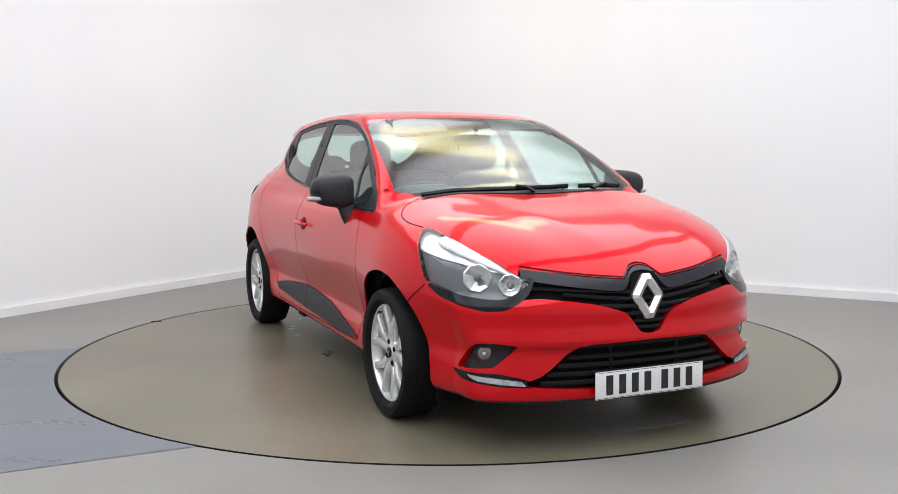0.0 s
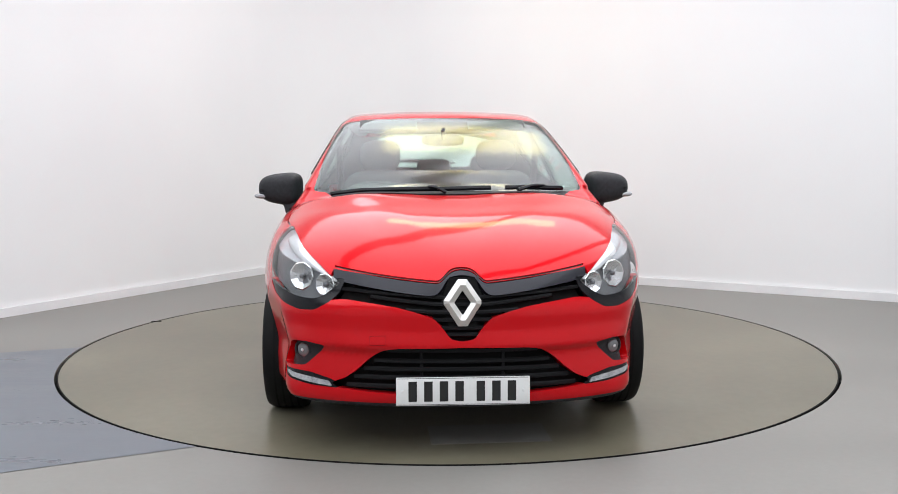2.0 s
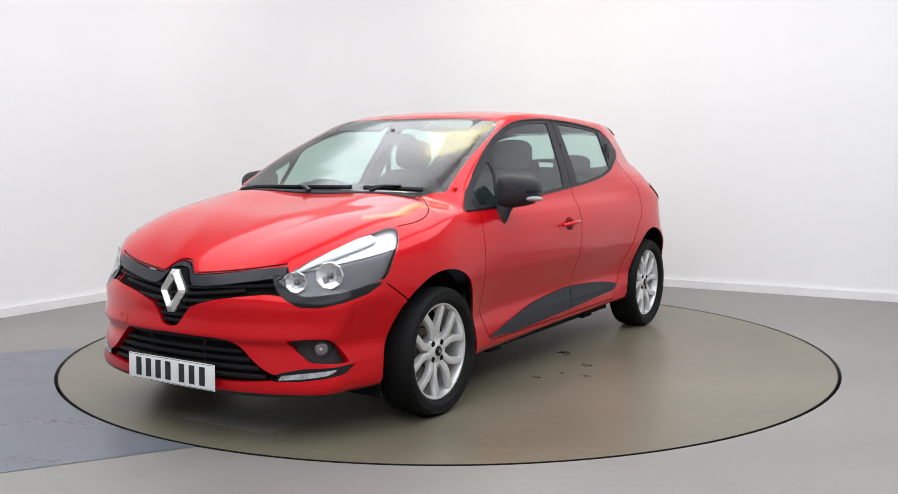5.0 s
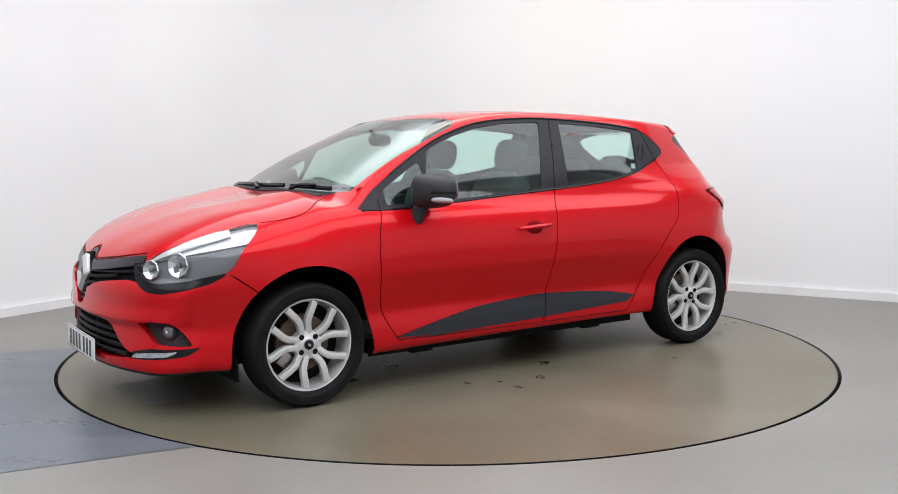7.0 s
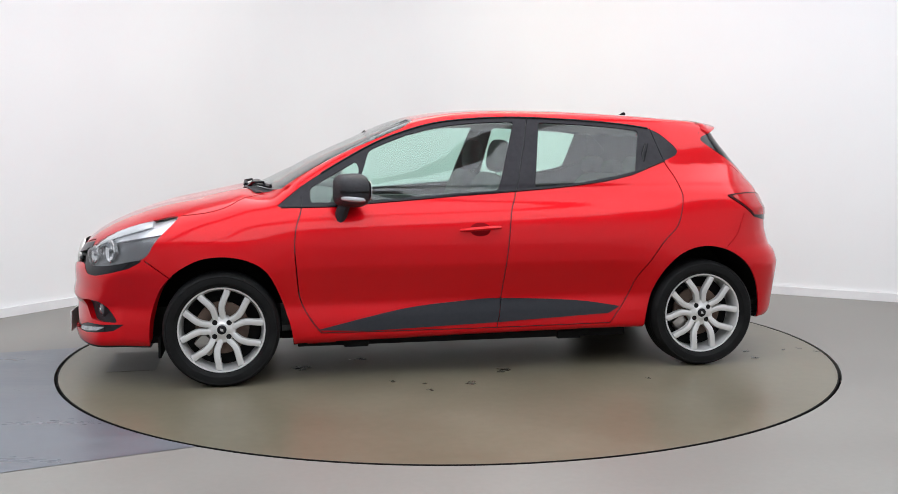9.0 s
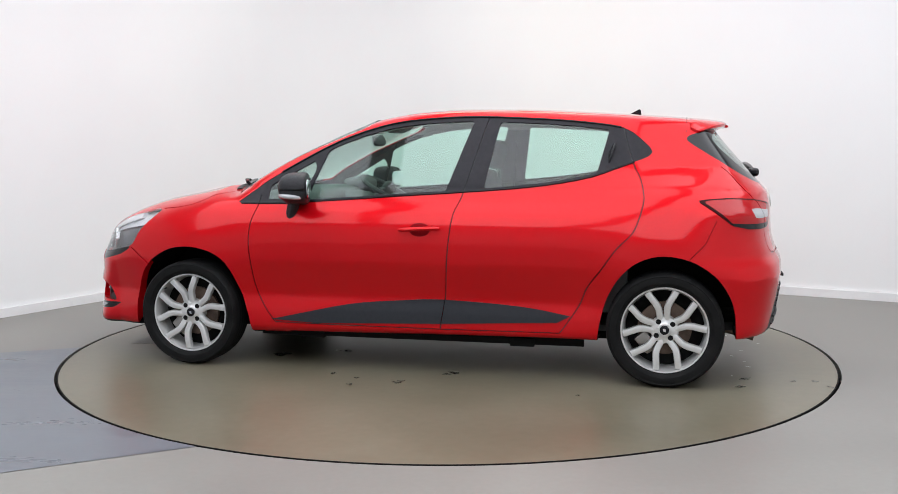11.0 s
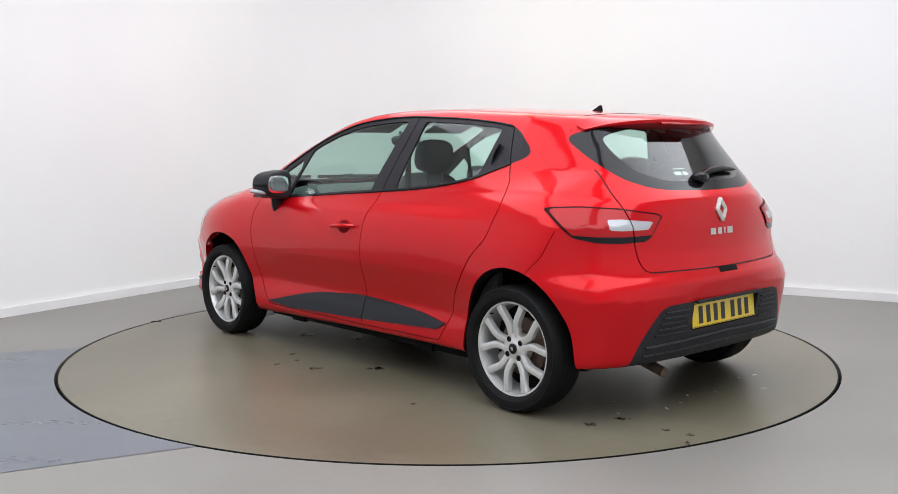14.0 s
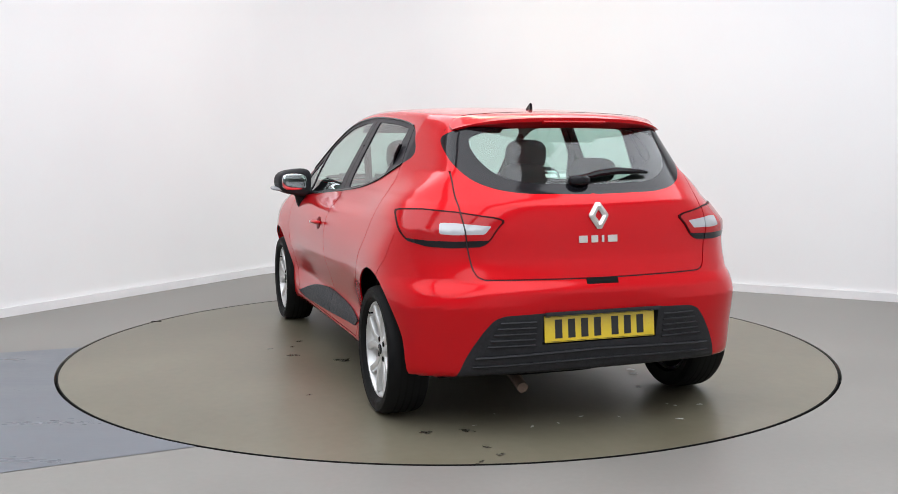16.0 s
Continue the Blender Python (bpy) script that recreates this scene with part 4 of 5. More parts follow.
def seat_pose(p, n, up=(0, 0, 1), out=0.0):
    """A pose whose Z leaves the skin and whose Y points up along it."""
    z = n.normalized()
    y = (Vector(up) - z * Vector(up).dot(z)).normalized()
    x = y.cross(z)
    m = Matrix((x, y, z)).transposed().to_4x4()
    m.translation = p + z * out
    return m


def skin_line(pairs, axis, sign, out=0.0):
    """Points on the skin for 2-D points seen along an axis."""
    res = []
    for a, b in pairs:
        p, n = on_skin(a if axis != 0 else 0, b if axis == 0 and False else (a if axis == 0 else b), b, axis, sign) if axis == 0 else on_skin(a, 0, b, axis, sign)
        res.append(tuple(p + n * out))
    return res


# upper grille: gloss bar, slats and emblem
for zc, half, rise in ((0.632, 0.50, 0.03), (0.605, 0.36, 0.05), (0.572, 0.22, 0.03), (0.540, 0.13, 0.02), (0.508, 0.085, 0.0), (0.485, 0.06, 0.0)):
    line = []
    for y in np.linspace(-half, half, 25):
        p, n = on_skin(0, float(y), zc + rise * max(0.0, abs(float(y)) - 0.1) * 2, 0, 1)
        line.append(tuple(p - n * 0.016))
    part("grille_slat", sweep(line, 0.0085, 6, 1.1, (1, 0, 0)), SLAT, car)
for zc, half in ((0.408, 0.30), (0.376, 0.35), (0.344, 0.39), (0.310, 0.43), (0.276, 0.46)):
    line = []
    for y in np.linspace(-half, half, 29):
        p, n = on_skin(0, float(y), zc, 0, 1)
        line.append(tuple(p - n * 0.02))
    part("lower_grille_slat", sweep(line, 0.010, 6, 0.8, (1, 0, 0)), SLAT, car)
for s in (-1, 1):
    for yy in (0.16,):
        line = [tuple(on_skin(0, s * yy, z, 0, 1)[0] - Vector((0.026, 0, 0))) for z in (0.255, 0.33, 0.41)]
        part("grille_strut", sweep(line, 0.007, 6, 1.0, (1, 0, 0)), SLAT, car)
        part("grille_block", box_bm(1.98, s * 0.335 - 0.03, 0.325, 2.0, s * 0.335 + 0.03, 0.35, 0.004), SLAT, car)


def lozenge(w, h, hole, thick, place, mat, name, parent, label):
    """A plain upright ring-shaped rhombus with chamfered faces."""
    bm = bmesh.new()
    cut_ = 0.24
    outer = [(-w * cut_, h), (w * cut_, h), (w, 0.1 * h), (w, -0.06 * h), (w * cut_, -h), (-w * cut_, -h), (-w, -0.06 * h), (-w, 0.1 * h)]
    inner = [(-0.002, h * hole), (0.002, h * hole), (w * hole * 0.86, 0.02 * h), (w * hole * 0.86, -0.02 * h), (0.002, -h * hole), (-0.002, -h * hole), (-w * hole * 0.86, -0.02 * h), (-w * hole * 0.86, 0.02 * h)]
    mid = [((a + c) * 0.5, (b + d) * 0.5) for (a, b), (c, d) in zip(outer, inner)]
    loops = [[bm.verts.new((x, y, z)) for x, y in ring] for ring, z in ((outer, 0), (outer, thick * 0.45), (mid, thick), (inner, thick * 0.55), (inner, 0))]
    for a, b in zip(loops, loops[1:]):
        for i in range(8):
            bm.faces.new((a[i], a[(i + 1) % 8], b[(i + 1) % 8], b[i]))
    bmesh.ops.recalc_face_normals(bm, faces=bm.faces[:])
    moved(bm, place)
    return part(name, bm, mat, parent, label, smooth=False)


# dark red: painted shade of the handle recess, and the towing cover's joint
DARKCUP = material("dark_red_shade_and_joint", (0.20, 0.003, 0.006), 0.5, 0.2, 0.0)
DARKCUP.node_tree.nodes["Principled BSDF"].inputs["Specular IOR Level"].default_value = 0.03
BROW = material("white_lamp_trim", (0.78, 0.79, 0.80), 0.2, 0.3, 0.5)
BADGE = material("satin_chrome_badge", (0.66, 0.65, 0.62), 0.36, 0.85)
badge_turn = Matrix.Translation(Vector((2.092, 0, 0.604))) @ seat_pose(Vector((0, 0, 0)), Vector((1, 0, 0.18)).normalized())
part("badge_plate", prism([(-0.05, 0.10), (0.05, 0.10), (0.085, 0), (0.05, -0.1), (-0.05, -0.1), (-0.085, 0)], 0.01, badge_turn @ Matrix.Translation((0, 0, -0.012))), DARK, car, smooth=False)
lozenge(0.073, 0.091, 0.50, 0.03, badge_turn, BADGE, "front_badge", car, "satin chrome rhombus badge")

# fog lamps and their rims
for s in (1, -1):
    p = Vector((1.898, s * 0.632, 0.389))
    n = Vector((0.86, s * 0.5, 0)).normalized()
    m = seat_pose(p, n)
    fog = part("fog_lamp", moved(soft_block(0.031, 0.031, 0.016, 2.4, 12), m), FOGGLASS, car, "round clear fog lamp")
    part("fog_bezel", moved(lathe([(0.030, -0.03), (0.032, 0.008), (0.037, 0.012), (0.043, 0.008), (0.048, -0.03)], 28), m @ pose(0, 0, 0, 90, 0, 0)), BLACK, fog)
    part("fog_bulb", moved(soft_block(0.008, 0.008, 0.006, 2, 8), m @ Matrix.Translation((0, 0, 0.013))), BROW, fog)

# headlamp inside: two reflectors, a bright brow and bulbs
for s in (1, -1):
    face = Vector((0.86, s * 0.5, 0.08)).normalized()
    for (y, z, rad_, deep) in ((0.548, 0.664, 0.047, 0.012), (0.652, 0.688, 0.060, 0.014)):
        q, n = on_skin(0, s * y, z, 0, 1)
        m = seat_pose(q - n * deep, face) @ pose(0, 0, 0, 90, 0, 0) @ Matrix.Rotation(math.pi, 4, "X")
        bowl = part("reflector", moved(lathe([(0.006, 0.015), (rad_ * 0.5, 0.010), (rad_ * 0.92, -0.003), (rad_ * 1.0, 0.0), (rad_ * 0.9, 0.02), (0.006, 0.024)], 9), m), REFLECTOR, car, "bright lamp reflector", smooth=False)
        part("bulb", moved(soft_block(0.011, 0.010, 0.011, 2.2, 8), m @ Matrix.Translation((0, 0.004, 0))), HOUSING, bowl)
    brow = []
    for y, z in ((0.500, 0.682), (0.535, 0.707), (0.565, 0.731), (0.597, 0.755), (0.628, 0.779), (0.655, 0.80), (0.68, 0.818), (0.70, 0.832)):
        q, n = on_skin(0, s * y, z, 0, 1)
        brow.append(tuple(q - n * 0.014))
    part("indicator_strip", sweep(brow, [0.006, 0.014, 0.021, 0.028, 0.034, 0.038, 0.038, 0.03], 12, 0.4, (0.5, s * 0.4, 1)), BROW, car, "white indicator strip in the headlamp")


# number plates with plain bars


def number_plate(place, face, parent, name, label):
    pl = part(name, merged(box_bm(-0.26, -0.0555, 0, 0.26, 0.0555, 0.006, 0.0025)), face, parent, label)
    pl.matrix_basis = place
    x = -0.212
    for k in range(7):
        wd = 0.05
        part("character_bar", box_bm(x, -0.0395, 0.006, x + wd * 0.66, 0.0395, 0.0068), INK, pl, smooth=False)
        x += 0.0605 + (0.022 if k == 3 else 0.0)
    for a in (-0.235, 0.235):
        part("plate_screw", moved(lathe([(0, 0.002), (0.006, 0.001), (0.0065, 0)], 12), pose(a, 0, 0.006, 90, 0, 0)), face, pl)
    for b in (-0.0525, 0.0505):
        part("plate_edge", box_bm(-0.254, b, 0.006, 0.254, b + 0.0018, 0.0066), INK, pl, smooth=False)
    return pl


number_plate(seat_pose(Vector((2.128, 0, 0.265)), Vector((1, 0, 0.02))), PLATEWHITE, car, "front_number_plate", "white number plate with dark bars")
number_plate(seat_pose(Vector((-1.864, 0, 0.447)), Vector((-1, 0, 0.10))), PLATEYELLOW, car, "rear_number_plate", "yellow number plate with dark bars")

# ---- mirrors, handles, wipers, aerial ----
for s in (1, -1):
    mir = part("door_mirror", moved(soft_block(0.098, 0.110, 0.078, 3.2), Matrix.Translation((0.63, s * 0.868, 0.985)) @ Matrix.Rotation(radians(s * 14), 4, "Z")), BLACK, car, "black door mirror housing")
    for v in mir.data.vertices:
        edge_ = 0.585 - 0.25 * (abs(v.co.y) - 0.868)
        if v.co.x < edge_:
            v.co.x = edge_ + (v.co.x - edge_) * 0.3
        out_ = (abs(v.co.y) - 0.872) / 0.108
        v.co.z += 0.012 * (0.5 - out_) if v.co.z > 0.985 else 0.018 * out_
    part("mirror_stem", sweep([(0.70, s * 0.775, 0.825), (0.69, s * 0.795, 0.865), (0.675, s * 0.81, 0.91), (0.655, s * 0.83, 0.955)], [0.046, 0.044, 0.042, 0.046], 12, 0.75, (1, 0, 0)), BLACK, mir)
    part("mirror_glass", moved(soft_block(0.004, 0.082, 0.05, 4, 10), Matrix.Translation((0.567, s * 0.868, 0.99)) @ Matrix.Rotation(radians(s * 14), 4, "Z")), MIRROR, mir, "silvered mirror glass")
    part("mirror_indicator", moved(soft_block(0.062, 0.046, 0.014, 3, 10), Matrix.Translation((0.640, s * 0.950, 0.948)) @ Matrix.Rotation(radians(s * 28), 4, "Z") @ Matrix.Rotation(radians(-6), 4, "Y")), WHITELENS, mir, "clear indicator lens")
    # door handles
    for hx, hz in ((-0.03, 0.776),):
        p, n = on_skin(hx, 0, hz, 1, s)
        bow = []
        for k in range(9):
            t = k / 8
            x = hx + 0.108 - 0.216 * t
            q, nn = on_skin(x, 0, hz - 0.004 + 0.012 * t, 1, s)
            bow.append(tuple(q + nn * (0.012 + 0.024 * math.sin(math.pi * min(1, max(0, t))) ** 0.7)))
        handle = part("door_handle", sweep(bow, [0.009, 0.013, 0.014, 0.014, 0.014, 0.014, 0.014, 0.013, 0.009], 10, 0.8, (0, 0, 1)), RED, car, "red door handle")
        # flat disc on the skin, its dark red painting the grip recess's shade
        cup = lathe([(0.0, 0.0012), (0.043, 0.0012), (0.045, 0.0)], 28)
        part("handle_cup_shade", moved(cup, seat_pose(p, n, out=0.0) @ Matrix.Diagonal((1.25, 0.80, 1, 1)) @ pose(0, 0, 0, 90, 0, 0)), DARKCUP, handle)
    part("handle_rear", sweep([(-0.99, s * 0.655, 1.12), (-1.0, s * 0.648, 1.17), (-1.02, s * 0.63, 1.22)], [0.012, 0.016, 0.012], 8, 0.5), GLOSSBLACK, car, "black hidden rear door handle")
    # weather strips along the window
    for line, r in ((BELT[2:], 0.006), (RAIL[2:-3], 0.005)):
        pts = [tuple(on_skin(x, 0, z, 1, s)[0] + on_skin(x, 0, z, 1, s)[1] * 0.001) for x, z in flowing(line, 2)]
        part("weather_strip", sweep(pts, r, 6), GLOSSBLACK, car)


def top_skin(x, y, out):
    lo, hi = 0.6, 1.6
    for _ in range(40):
        mid = (lo + hi) / 2
        if body(np.array([x, y, mid])) < 0:
            lo = mid
        else:
            hi = mid
    p = np.array([x, y, lo])
    return Vector(p) + Vector(normals(p)) * out


def wiper(parent, pts, name, arm_to):
    line = [tuple(top_skin(x, y, 0.016)) for x, y in pts]
    w = part(name, sweep(line, 0.009, 6, 1.4), GLOSSBLACK, parent, "black wiper blade")
    arm = [tuple(top_skin(*arm_to, 0.012)), tuple(top_skin((arm_to[0] + pts[len(pts) // 2][0]) / 2 + 0.02, (arm_to[1] + pts[len(pts) // 2][1]) / 2, 0.034)), tuple(top_skin(*pts[len(pts) // 2], 0.032))]
    part("wiper_arm", sweep(arm, [0.014, 0.011, 0.008], 6, 0.8), GLOSSBLACK, w)
    return w


wiper(car, [(1.095, -0.57), (1.125, -0.42), (1.14, -0.26), (1.14, -0.1), (1.135, 0.06), (1.125, 0.2)], "wiper", (1.185, -0.02))
wiper(car, [(1.12, 0.27), (1.10, 0.36), (1.07, 0.46), (1.035, 0.56)], "wiper", (1.155, 0.33))
cowl = [tuple(top_skin(1.178 - 0.22 * y * y - (0.06 if abs(y) > 0.55 else 0) * (abs(y) - 0.55) * 10, y, 0.002)) for y in np.linspace(-0.56, 0.56, 31)]
part("cowl", sweep(cowl, 0.018, 8, 0.35), BLACK, car, "black plastic cowl under the windscreen")

part("aerial", prism([(0.045, 0), (-0.035, 0), (-0.028, 0.034), (-0.018, 0.034)], 0.012, Matrix.Translation((-1.1, 0.006, float(top_skin(-1.1, 0, 0).z) - 0.004)) @ pose(0, 0, 0, 90, 0, 0), 0.003), GLOSSBLACK, car, "small black roof aerial fin")

# tail: spoiler, brake light, rear wiper, badge
bm = bmesh.new()
rows = []
for y in np.linspace(-0.515, 0.515, 41):
    t = abs(float(y)) / 0.515
    thin = 1 - 0.85 * t ** 4
    bx = -1.40 + 0.0 * t
    tip_x = -1.60 + 0.15 * t ** 3.2
    tip_z = 1.338 - 0.018 * t ** 2 - 0.035 * t ** 5
    b_ = top_skin(bx, float(y) * 0.985, 0.001)
    mid_ = top_skin((bx + tip_x) / 2 + 0.02, float(y) * 0.985, 0.004)
    yy = float(y)
    rows.append([bm.verts.new(v) for v in ((b_.x, yy, b_.z), (mid_.x, yy, max(mid_.z, (b_.z + tip_z) / 2 + 0.006)), (tip_x + 0.02, yy, tip_z + 0.004), (tip_x, yy, tip_z - 0.006 * thin), (tip_x + 0.004, yy, tip_z - 0.022 * thin),
                                           (tip_x + 0.06, yy, tip_z - 0.05 * thin), (bx, yy, b_.z - 0.06 * thin - 0.004))])
for a, b in zip(rows, rows[1:]):
    for k in range(6):
        bm.faces.new((a[k], a[k + 1], b[k + 1], b[k]))
bm.faces.new(rows[0])
bm.faces.new(rows[-1])
bmesh.ops.recalc_face_normals(bm, faces=bm.faces[:])
spoiler = part("spoiler", bm, RED, car)
part("brake_light", sweep([(-1.597 + 0.05 * y * y, y, 1.313) for y in np.linspace(-0.15, 0.15, 9)], 0.011, 8, 0.7, (0, 0, 1)), REDLENS, spoiler, "red high brake light")

seam = [tuple(top_skin(-1.385 + 0.03 * y * y, float(y), 0.0006)) for y in np.linspace(-0.53, 0.53, 25)]
part("roof_seam", sweep(seam, 0.0022, 6, 0.5), GAPDARK, car, "dark joint between roof and tailgate")


def tail_skin(y, z, out):
    p, n = on_skin(0, y, z, 0, -1)
    return p + n * out


blade = [tuple(tail_skin(y, z, 0.018)) for y, z in ((0.04, 1.06), (-0.05, 1.078), (-0.15, 1.088), (-0.25, 1.085), (-0.30, 1.08))]
rw = part("rear_wiper", sweep(blade, [0.012, 0.02, 0.02, 0.014, 0.008], 8, 0.8), GLOSSBLACK, car, "black rear wiper")
part("wiper_pivot", moved(soft_block(0.03, 0.05, 0.024, 3, 8), Matrix.Translation(tail_skin(0.05, 1.052, 0.014))), GLOSSBLACK, rw)
pr, nr = on_skin(0, 0, 0.915, 0, -1)
lozenge(0.045, 0.056, 0.42, 0.014, seat_pose(pr, nr, out=0.001), BADGE, "rear_badge", car, "satin chrome rhombus badge")
x = 0.094
for wd, hh in ((0.04, 0.03), (0.032, 0.03), (0.012, 0.03), (0.046, 0.03)):
    y0 = x - wd / 2
    p, n = on_skin(0, y0, 0.818, 0, -1)
    part("badge_bar", moved(box_bm(-wd / 2, -hh / 2, 0, wd / 2, hh / 2, 0.004, 0.0015), seat_pose(p, n, out=0.0005)), BADGE, car, smooth=False)
    x -= wd + 0.017
pg, ng = on_skin(0, 0, 0.648, 0, -1)
part("tailgate_handle", moved(box_bm(-0.075, -0.018, -0.03, 0.075, 0.014, 0.002, 0.006), seat_pose(pg, ng, out=0.0)), DARK, car, "black tailgate handle recess")
for s in (1, -1):
    for k, z in enumerate((0.485, 0.46, 0.435, 0.41, 0.385)):
        a_, b_ = 0.30, 0.455 + 0.012 * k
        line = [tuple(tail_skin(s * y, z, 0.002)) for y in np.linspace(a_, b_, 7)]
        part("bumper_rib", sweep(line, 0.006, 6, 0.8), BLACK, car)
part("plate_lamp_strip", moved(box_bm(-0.27, -0.004, 0, 0.27, 0.012, 0.012, 0.003), seat_pose(tail_skin(0, 0.513, 0), Vector((-1, 0, 0)))), BLACK, car)
for s in (1, -1):
    line = [tuple(tail_skin(s * y, 0.345 - 0.03 * (abs(y) - 0.3), 0.004)) for y in np.linspace(0.0, 0.55, 9)]
    part("bumper_rib", sweep(line, 0.010, 6, 0.6), BLACK, car)
    line = [tuple(tail_skin(s * y, 0.305 - 0.02 * (abs(y) - 0.3), 0.002)) for y in np.linspace(0.0, 0.56, 9)]
    part("bumper_rib", sweep(line, 0.008, 6, 0.6), BLACK, car)
for k, (y, z, w, h) in enumerate(((0.16, 1.085, 0.05, 0.02), (0.105, 1.085, 0.03, 0.02), (0.135, 1.105, 0.09, 0.004))):
    p, n = on_skin(0, y, z, 0, -1)
    part("window_sticker", moved(box_bm(-w / 2, -h / 2, -0.006, w / 2, h / 2, -0.0045), seat_pose(p, n)), PLATEWHITE, car, "pale window sticker", smooth=False)

# ---- cabin ----
part("dashboard", merged(moved(soft_block(0.22, 0.62, 0.13, 4), Matrix.Translation((0.83, 0, 0.84))), moved(soft_block(0.16, 0.16, 0.22, 4), Matrix.Translation((0.62, 0, 0.72)))), CABIN, car, "dark moulded dashboard")
part("instrument_hood", moved(soft_block(0.09, 0.16, 0.05, 3), Matrix.Translation((0.68, -0.36, 0.965))), CABIN, car)
tilt = pose(0.50, -0.36, 0.93, 0, -28, 0)
ring = lathe([(0.183 + 0.015 * math.cos(radians(k * 45)), 0.015 * math.sin(radians(k * 45))) for k in range(9)], 40)
wheel_bm = moved(ring, tilt @ pose(0, 0, 0, 90, 0, 90))
steer = part("steering_wheel", wheel_bm, CABIN, car, "black steering wheel")
part("steering_hub", moved(soft_block(0.03, 0.075, 0.06, 3, 10), tilt), CABIN, steer)
for a in (0, 180, 270):
    part("steering_spoke", moved(box_bm(-0.01, 0.05, -0.018, 0.012, 0.175, 0.018, 0.006), tilt @ Matrix.Rotation(radians(a), 4, "X")), SILVER if a == 270 else CABIN, steer)


def seat_parts(x, y, w, back_h):
    part("seat_cushion", moved(soft_block(0.27, w, 0.09, 4), Matrix.Translation((x + 0.22, y, 0.47)) @ Matrix.Rotation(radians(-8), 4, "Y")), FABRIC, car, "charcoal fabric seat cushion")
    back = part("seat_back", moved(soft_block(0.075, w * 0.98, back_h / 2, 4), Matrix.Translation((x - 0.13, y, 0.50 + back_h / 2 - 0.05)) @ Matrix.Rotation(radians(-16), 4, "Y")), FABRIC, car, "charcoal fabric seat back")
    return back


def headrest(x, y, z, w, h, parent):
    part("headrest", moved(soft_block(0.05, w, h, 3.2, 14), Matrix.Translation((x, y, z)) @ Matrix.Rotation(radians(-10), 4, "Y")), FABRIC, parent, "rounded charcoal headrest")
    for s in (-1, 1):
        part("headrest_post", sweep([(x - 0.005, y + s * w * 0.45, z - h - 0.07), (x, y + s * w * 0.45, z - h + 0.03)], 0.006, 8), CHROME, parent)


for y in (0.36, -0.36):
    b = seat_parts(0.02, y, 0.245, 0.62)
    headrest(-0.235, y, 1.155, 0.125, 0.092, b)
b = seat_parts(-0.83, 0.0, 0.60, 0.60)
for y in (0.38, 0.0, -0.38):
    headrest(-1.05, y, 1.085 if y else 1.06, 0.12, 0.062, b)
part("cabin_floor", box_bm(-1.5, -0.66, 0.245, 1.0, 0.66, 0.275), CABIN, car, smooth=False)
part("parcel_shelf", box_bm(-1.62, -0.50, 0.935, -1.15, 0.50, 0.955, 0.008), CABIN, car)
part("rear_view_mirror", merged(moved(soft_block(0.018, 0.115, 0.034, 3.5, 12), Matrix.Translation((0.44, 0.0, 1.245)) @ Matrix.Rotation(radians(12), 4, "Y")), sweep([(0.45, 0, 1.25), (0.50, 0, 1.30)], 0.012, 8)), CABIN, car, "black rear-view mirror")
for s in (1, -1):
    part("door_card", box_bm(-1.1, s * 0.70 - 0.02, 0.35, 0.85, s * 0.70 + 0.02, 0.89, 0.015), CABIN, car)
    part("belt_strap", sweep([(-0.32, s * 0.62, 1.22), (-0.30, s * 0.6, 0.9), (-0.2, s * 0.58, 0.6)], 0.02, 4, 0.1, (1, 0, 0)), GAPDARK, car)
    part("sun_visor", moved(box_bm(-0.07, -0.16, -0.008, 0.07, 0.16, 0.008, 0.006), Matrix.Translation((0.36, s * 0.30, 1.325)) @ Matrix.Rotation(radians(22), 4, "Y")), CABIN, car, "dark grey sun visor")

# ---- marks on the turntable ----
for x, y, s_ in ((0.89, 0.43, 0.05), (0.56, 0.27, 0.03), (0.28, 1.04, 0.025), (0.29, 0.9, 0.02), (-0.88, 1.02, 0.02), (-1.7, 0.49, 0.03), (-1.67, 0.66, 0.02), (-2.05, 0.48, 0.02), (-1.94, 0.5, 0.02), (-2.11, 0.59, 0.025), (-0.18, 0.7, 0.045), (-1.7, 0.5, 0.018), (-1.66, 0.68, 0.018), (0.92, 0.44, 0.035), (0.05, 0.94, 0.03), (-0.18, 0.68, 0.035), (0.44, 0.83, 0.02), (-0.08, -0.74, 0.06)):
    part("stain", blot(x, y, s_, 0.0012), STAIN, turntable, "dark wet stain", smooth=False)
for x, y, w, h, a in ((1.82, 0.08, 0.26, 0.50, 2),):
    part("hatch", moved(box_bm(-w / 2, -h / 2, 0.0008, w / 2, h / 2, 0.0018), pose(x, y, 0, 0, 0, a)), FLOOR, turntable, "grey access hatch plate", smooth=False)
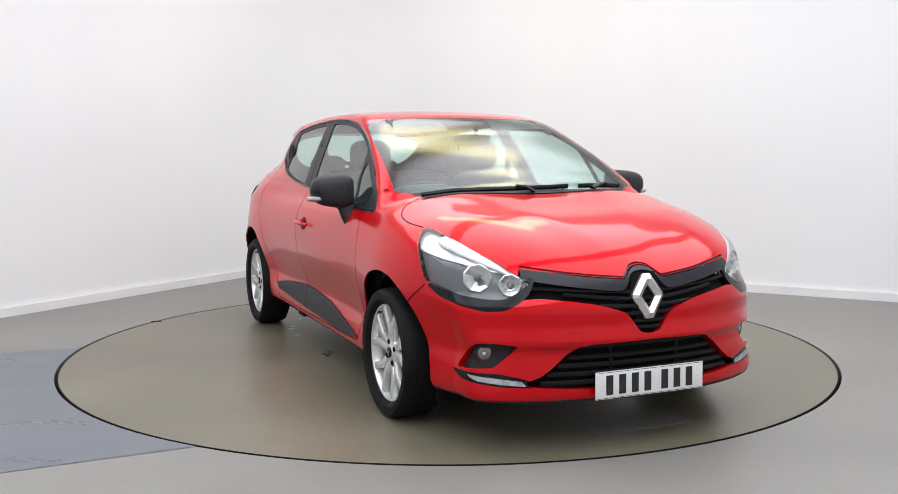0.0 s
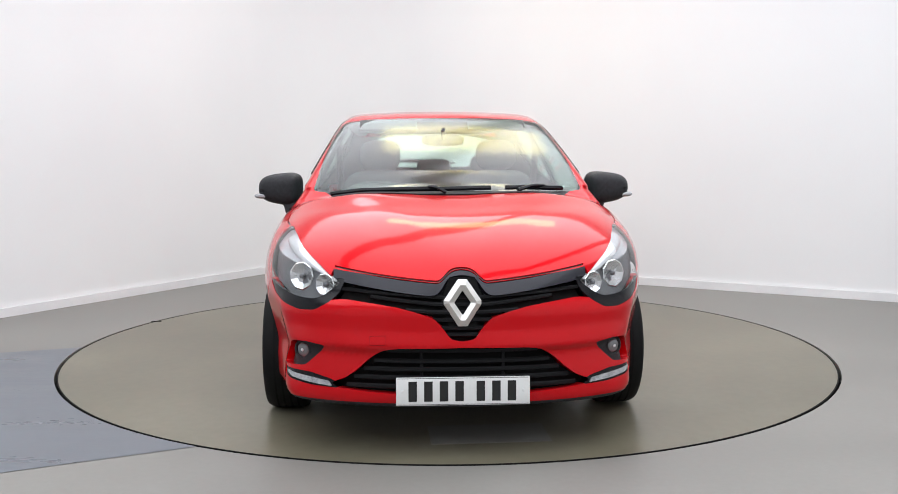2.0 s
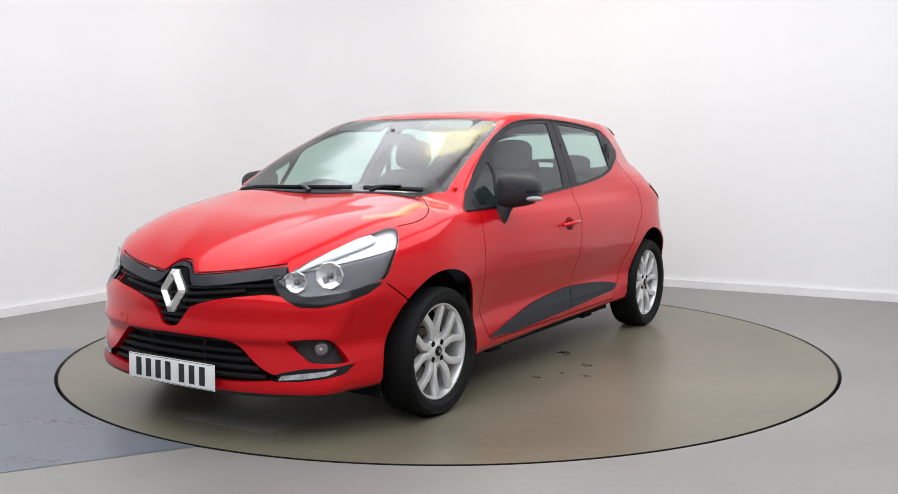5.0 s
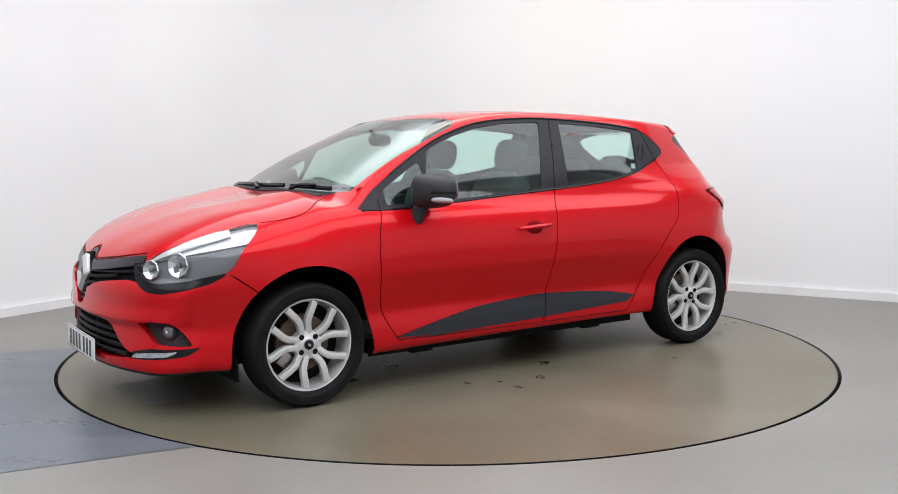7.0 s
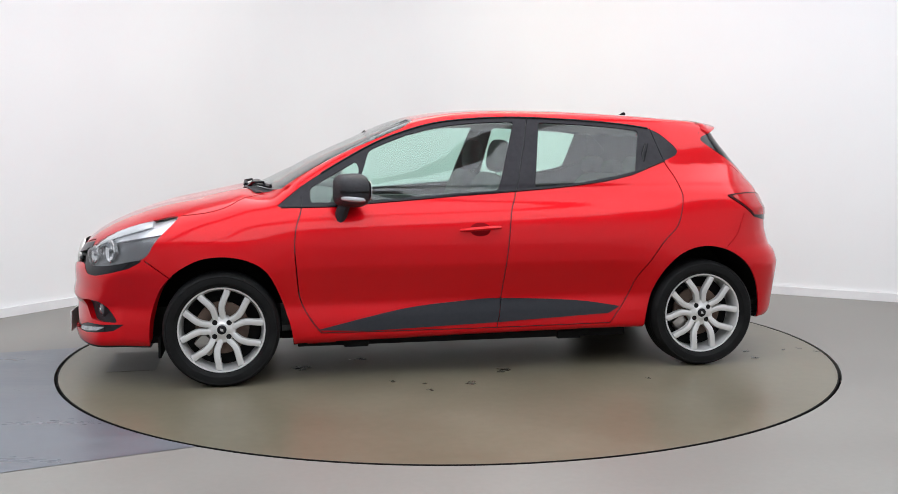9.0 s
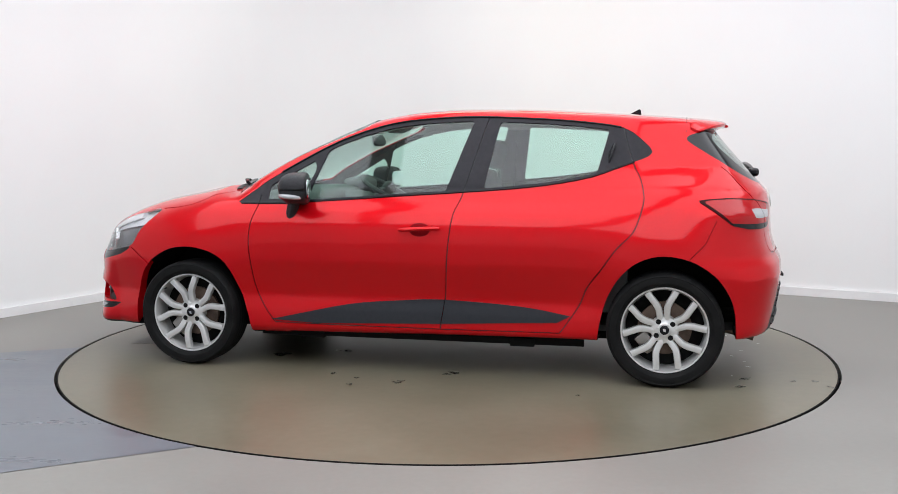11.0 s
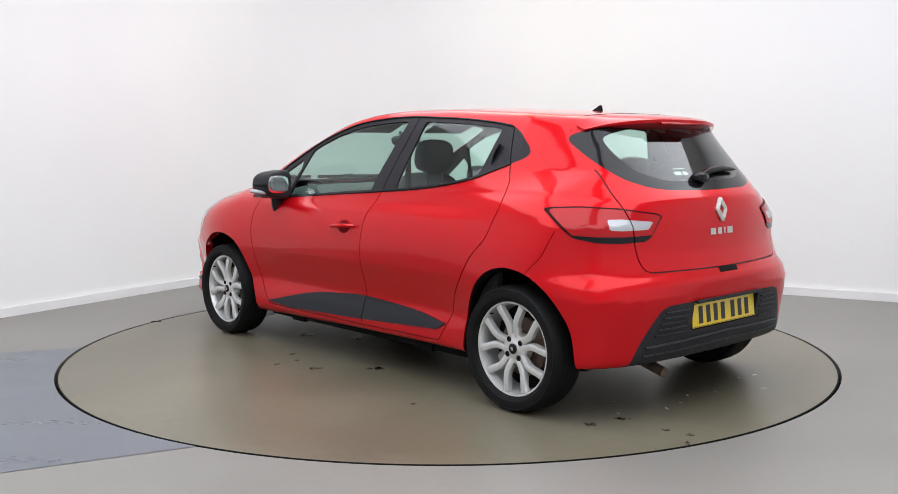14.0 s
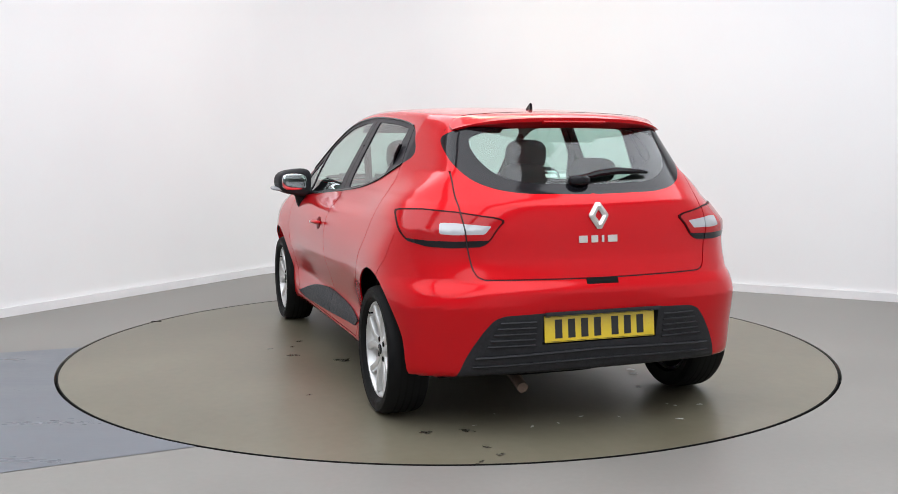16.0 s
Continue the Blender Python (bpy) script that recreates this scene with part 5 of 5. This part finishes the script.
WHITEBIT = material("pale_scuff", (0.6, 0.6, 0.58), 0.5)
for x, y, s_ in ((-1.61, -0.54, 0.012), (-1.73, -0.22, 0.013), (-1.67, -0.06, 0.018), (-1.73, 0.08, 0.016), (-1.74, 0.21, 0.02), (-1.64, 0.44, 0.014), (-1.5, 0.29, 0.01), (-1.65, -0.56, 0.014), (-1.85, -0.46, 0.02), (-1.67, -0.68, 0.018), (0.62, 0.27, 0.012), (-1.02, -0.7, 0.03), (-0.71, -0.75, 0.02), (-0.93, -0.73, 0.03), (-1.28, -0.58, 0.02)):
    part("scuff", blot(x, y, s_ * 0.8, 0.0016), WHITEBIT, turntable, "pale scuff", smooth=False)
tagged(part("floor_stop", box_bm(-2.07, 0.845, 0.0005, -2.0, 0.86, 0.004, 0.001), GAPDARK), "small dark notch plate at the turntable's rim", "floor plate", kind="structure")
# towing-eye cover in the front bumper
cover = []
for y, z in ((-0.36, 0.475), (-0.30, 0.478), (-0.30, 0.443), (-0.36, 0.44), (-0.36, 0.475)):
    p_, n_ = on_skin(0, y, z, 0, 1)
    cover.append(tuple(p_ + n_ * 0.0004))
part("towing_cover", sweep(cover, 0.0011, 4), DARKCUP, car)


def motions():
    """The turntable and the car on it turn together, clockwise from above."""
    turn = [(0.0, -66.2), (0.5, -69.9), (1.0, -75.5), (1.5, -81.3), (2.0, -87.2), (2.5, -93.0), (3.0, -98.95), (3.5, -104.75), (4.0, -110.65), (4.5, -116.4),
            (5.5, -128.2), (7.0, -146.0), (7.5, -151.9), (8.0, -157.8), (8.5, -163.7), (9.0, -169.7), (10.2, -183.7), (11.5, -198.7), (12.0, -204.5), (12.5, -210.3), (13.0, -216.15), (13.5, -222.0),
            (14.0, -227.85), (14.5, -233.7), (15.0, -239.5), (15.5, -245.3), (16.0, -251.15)]
    walk(turntable, [(t, pose(0, 0, 0, 0, 0, a)) for t, a in turn])
    walk(car, [(t, pose(0, 0, 0, 0, 0, a) @ pose(0, YC, 0.002)) for t, a in turn])


motions()
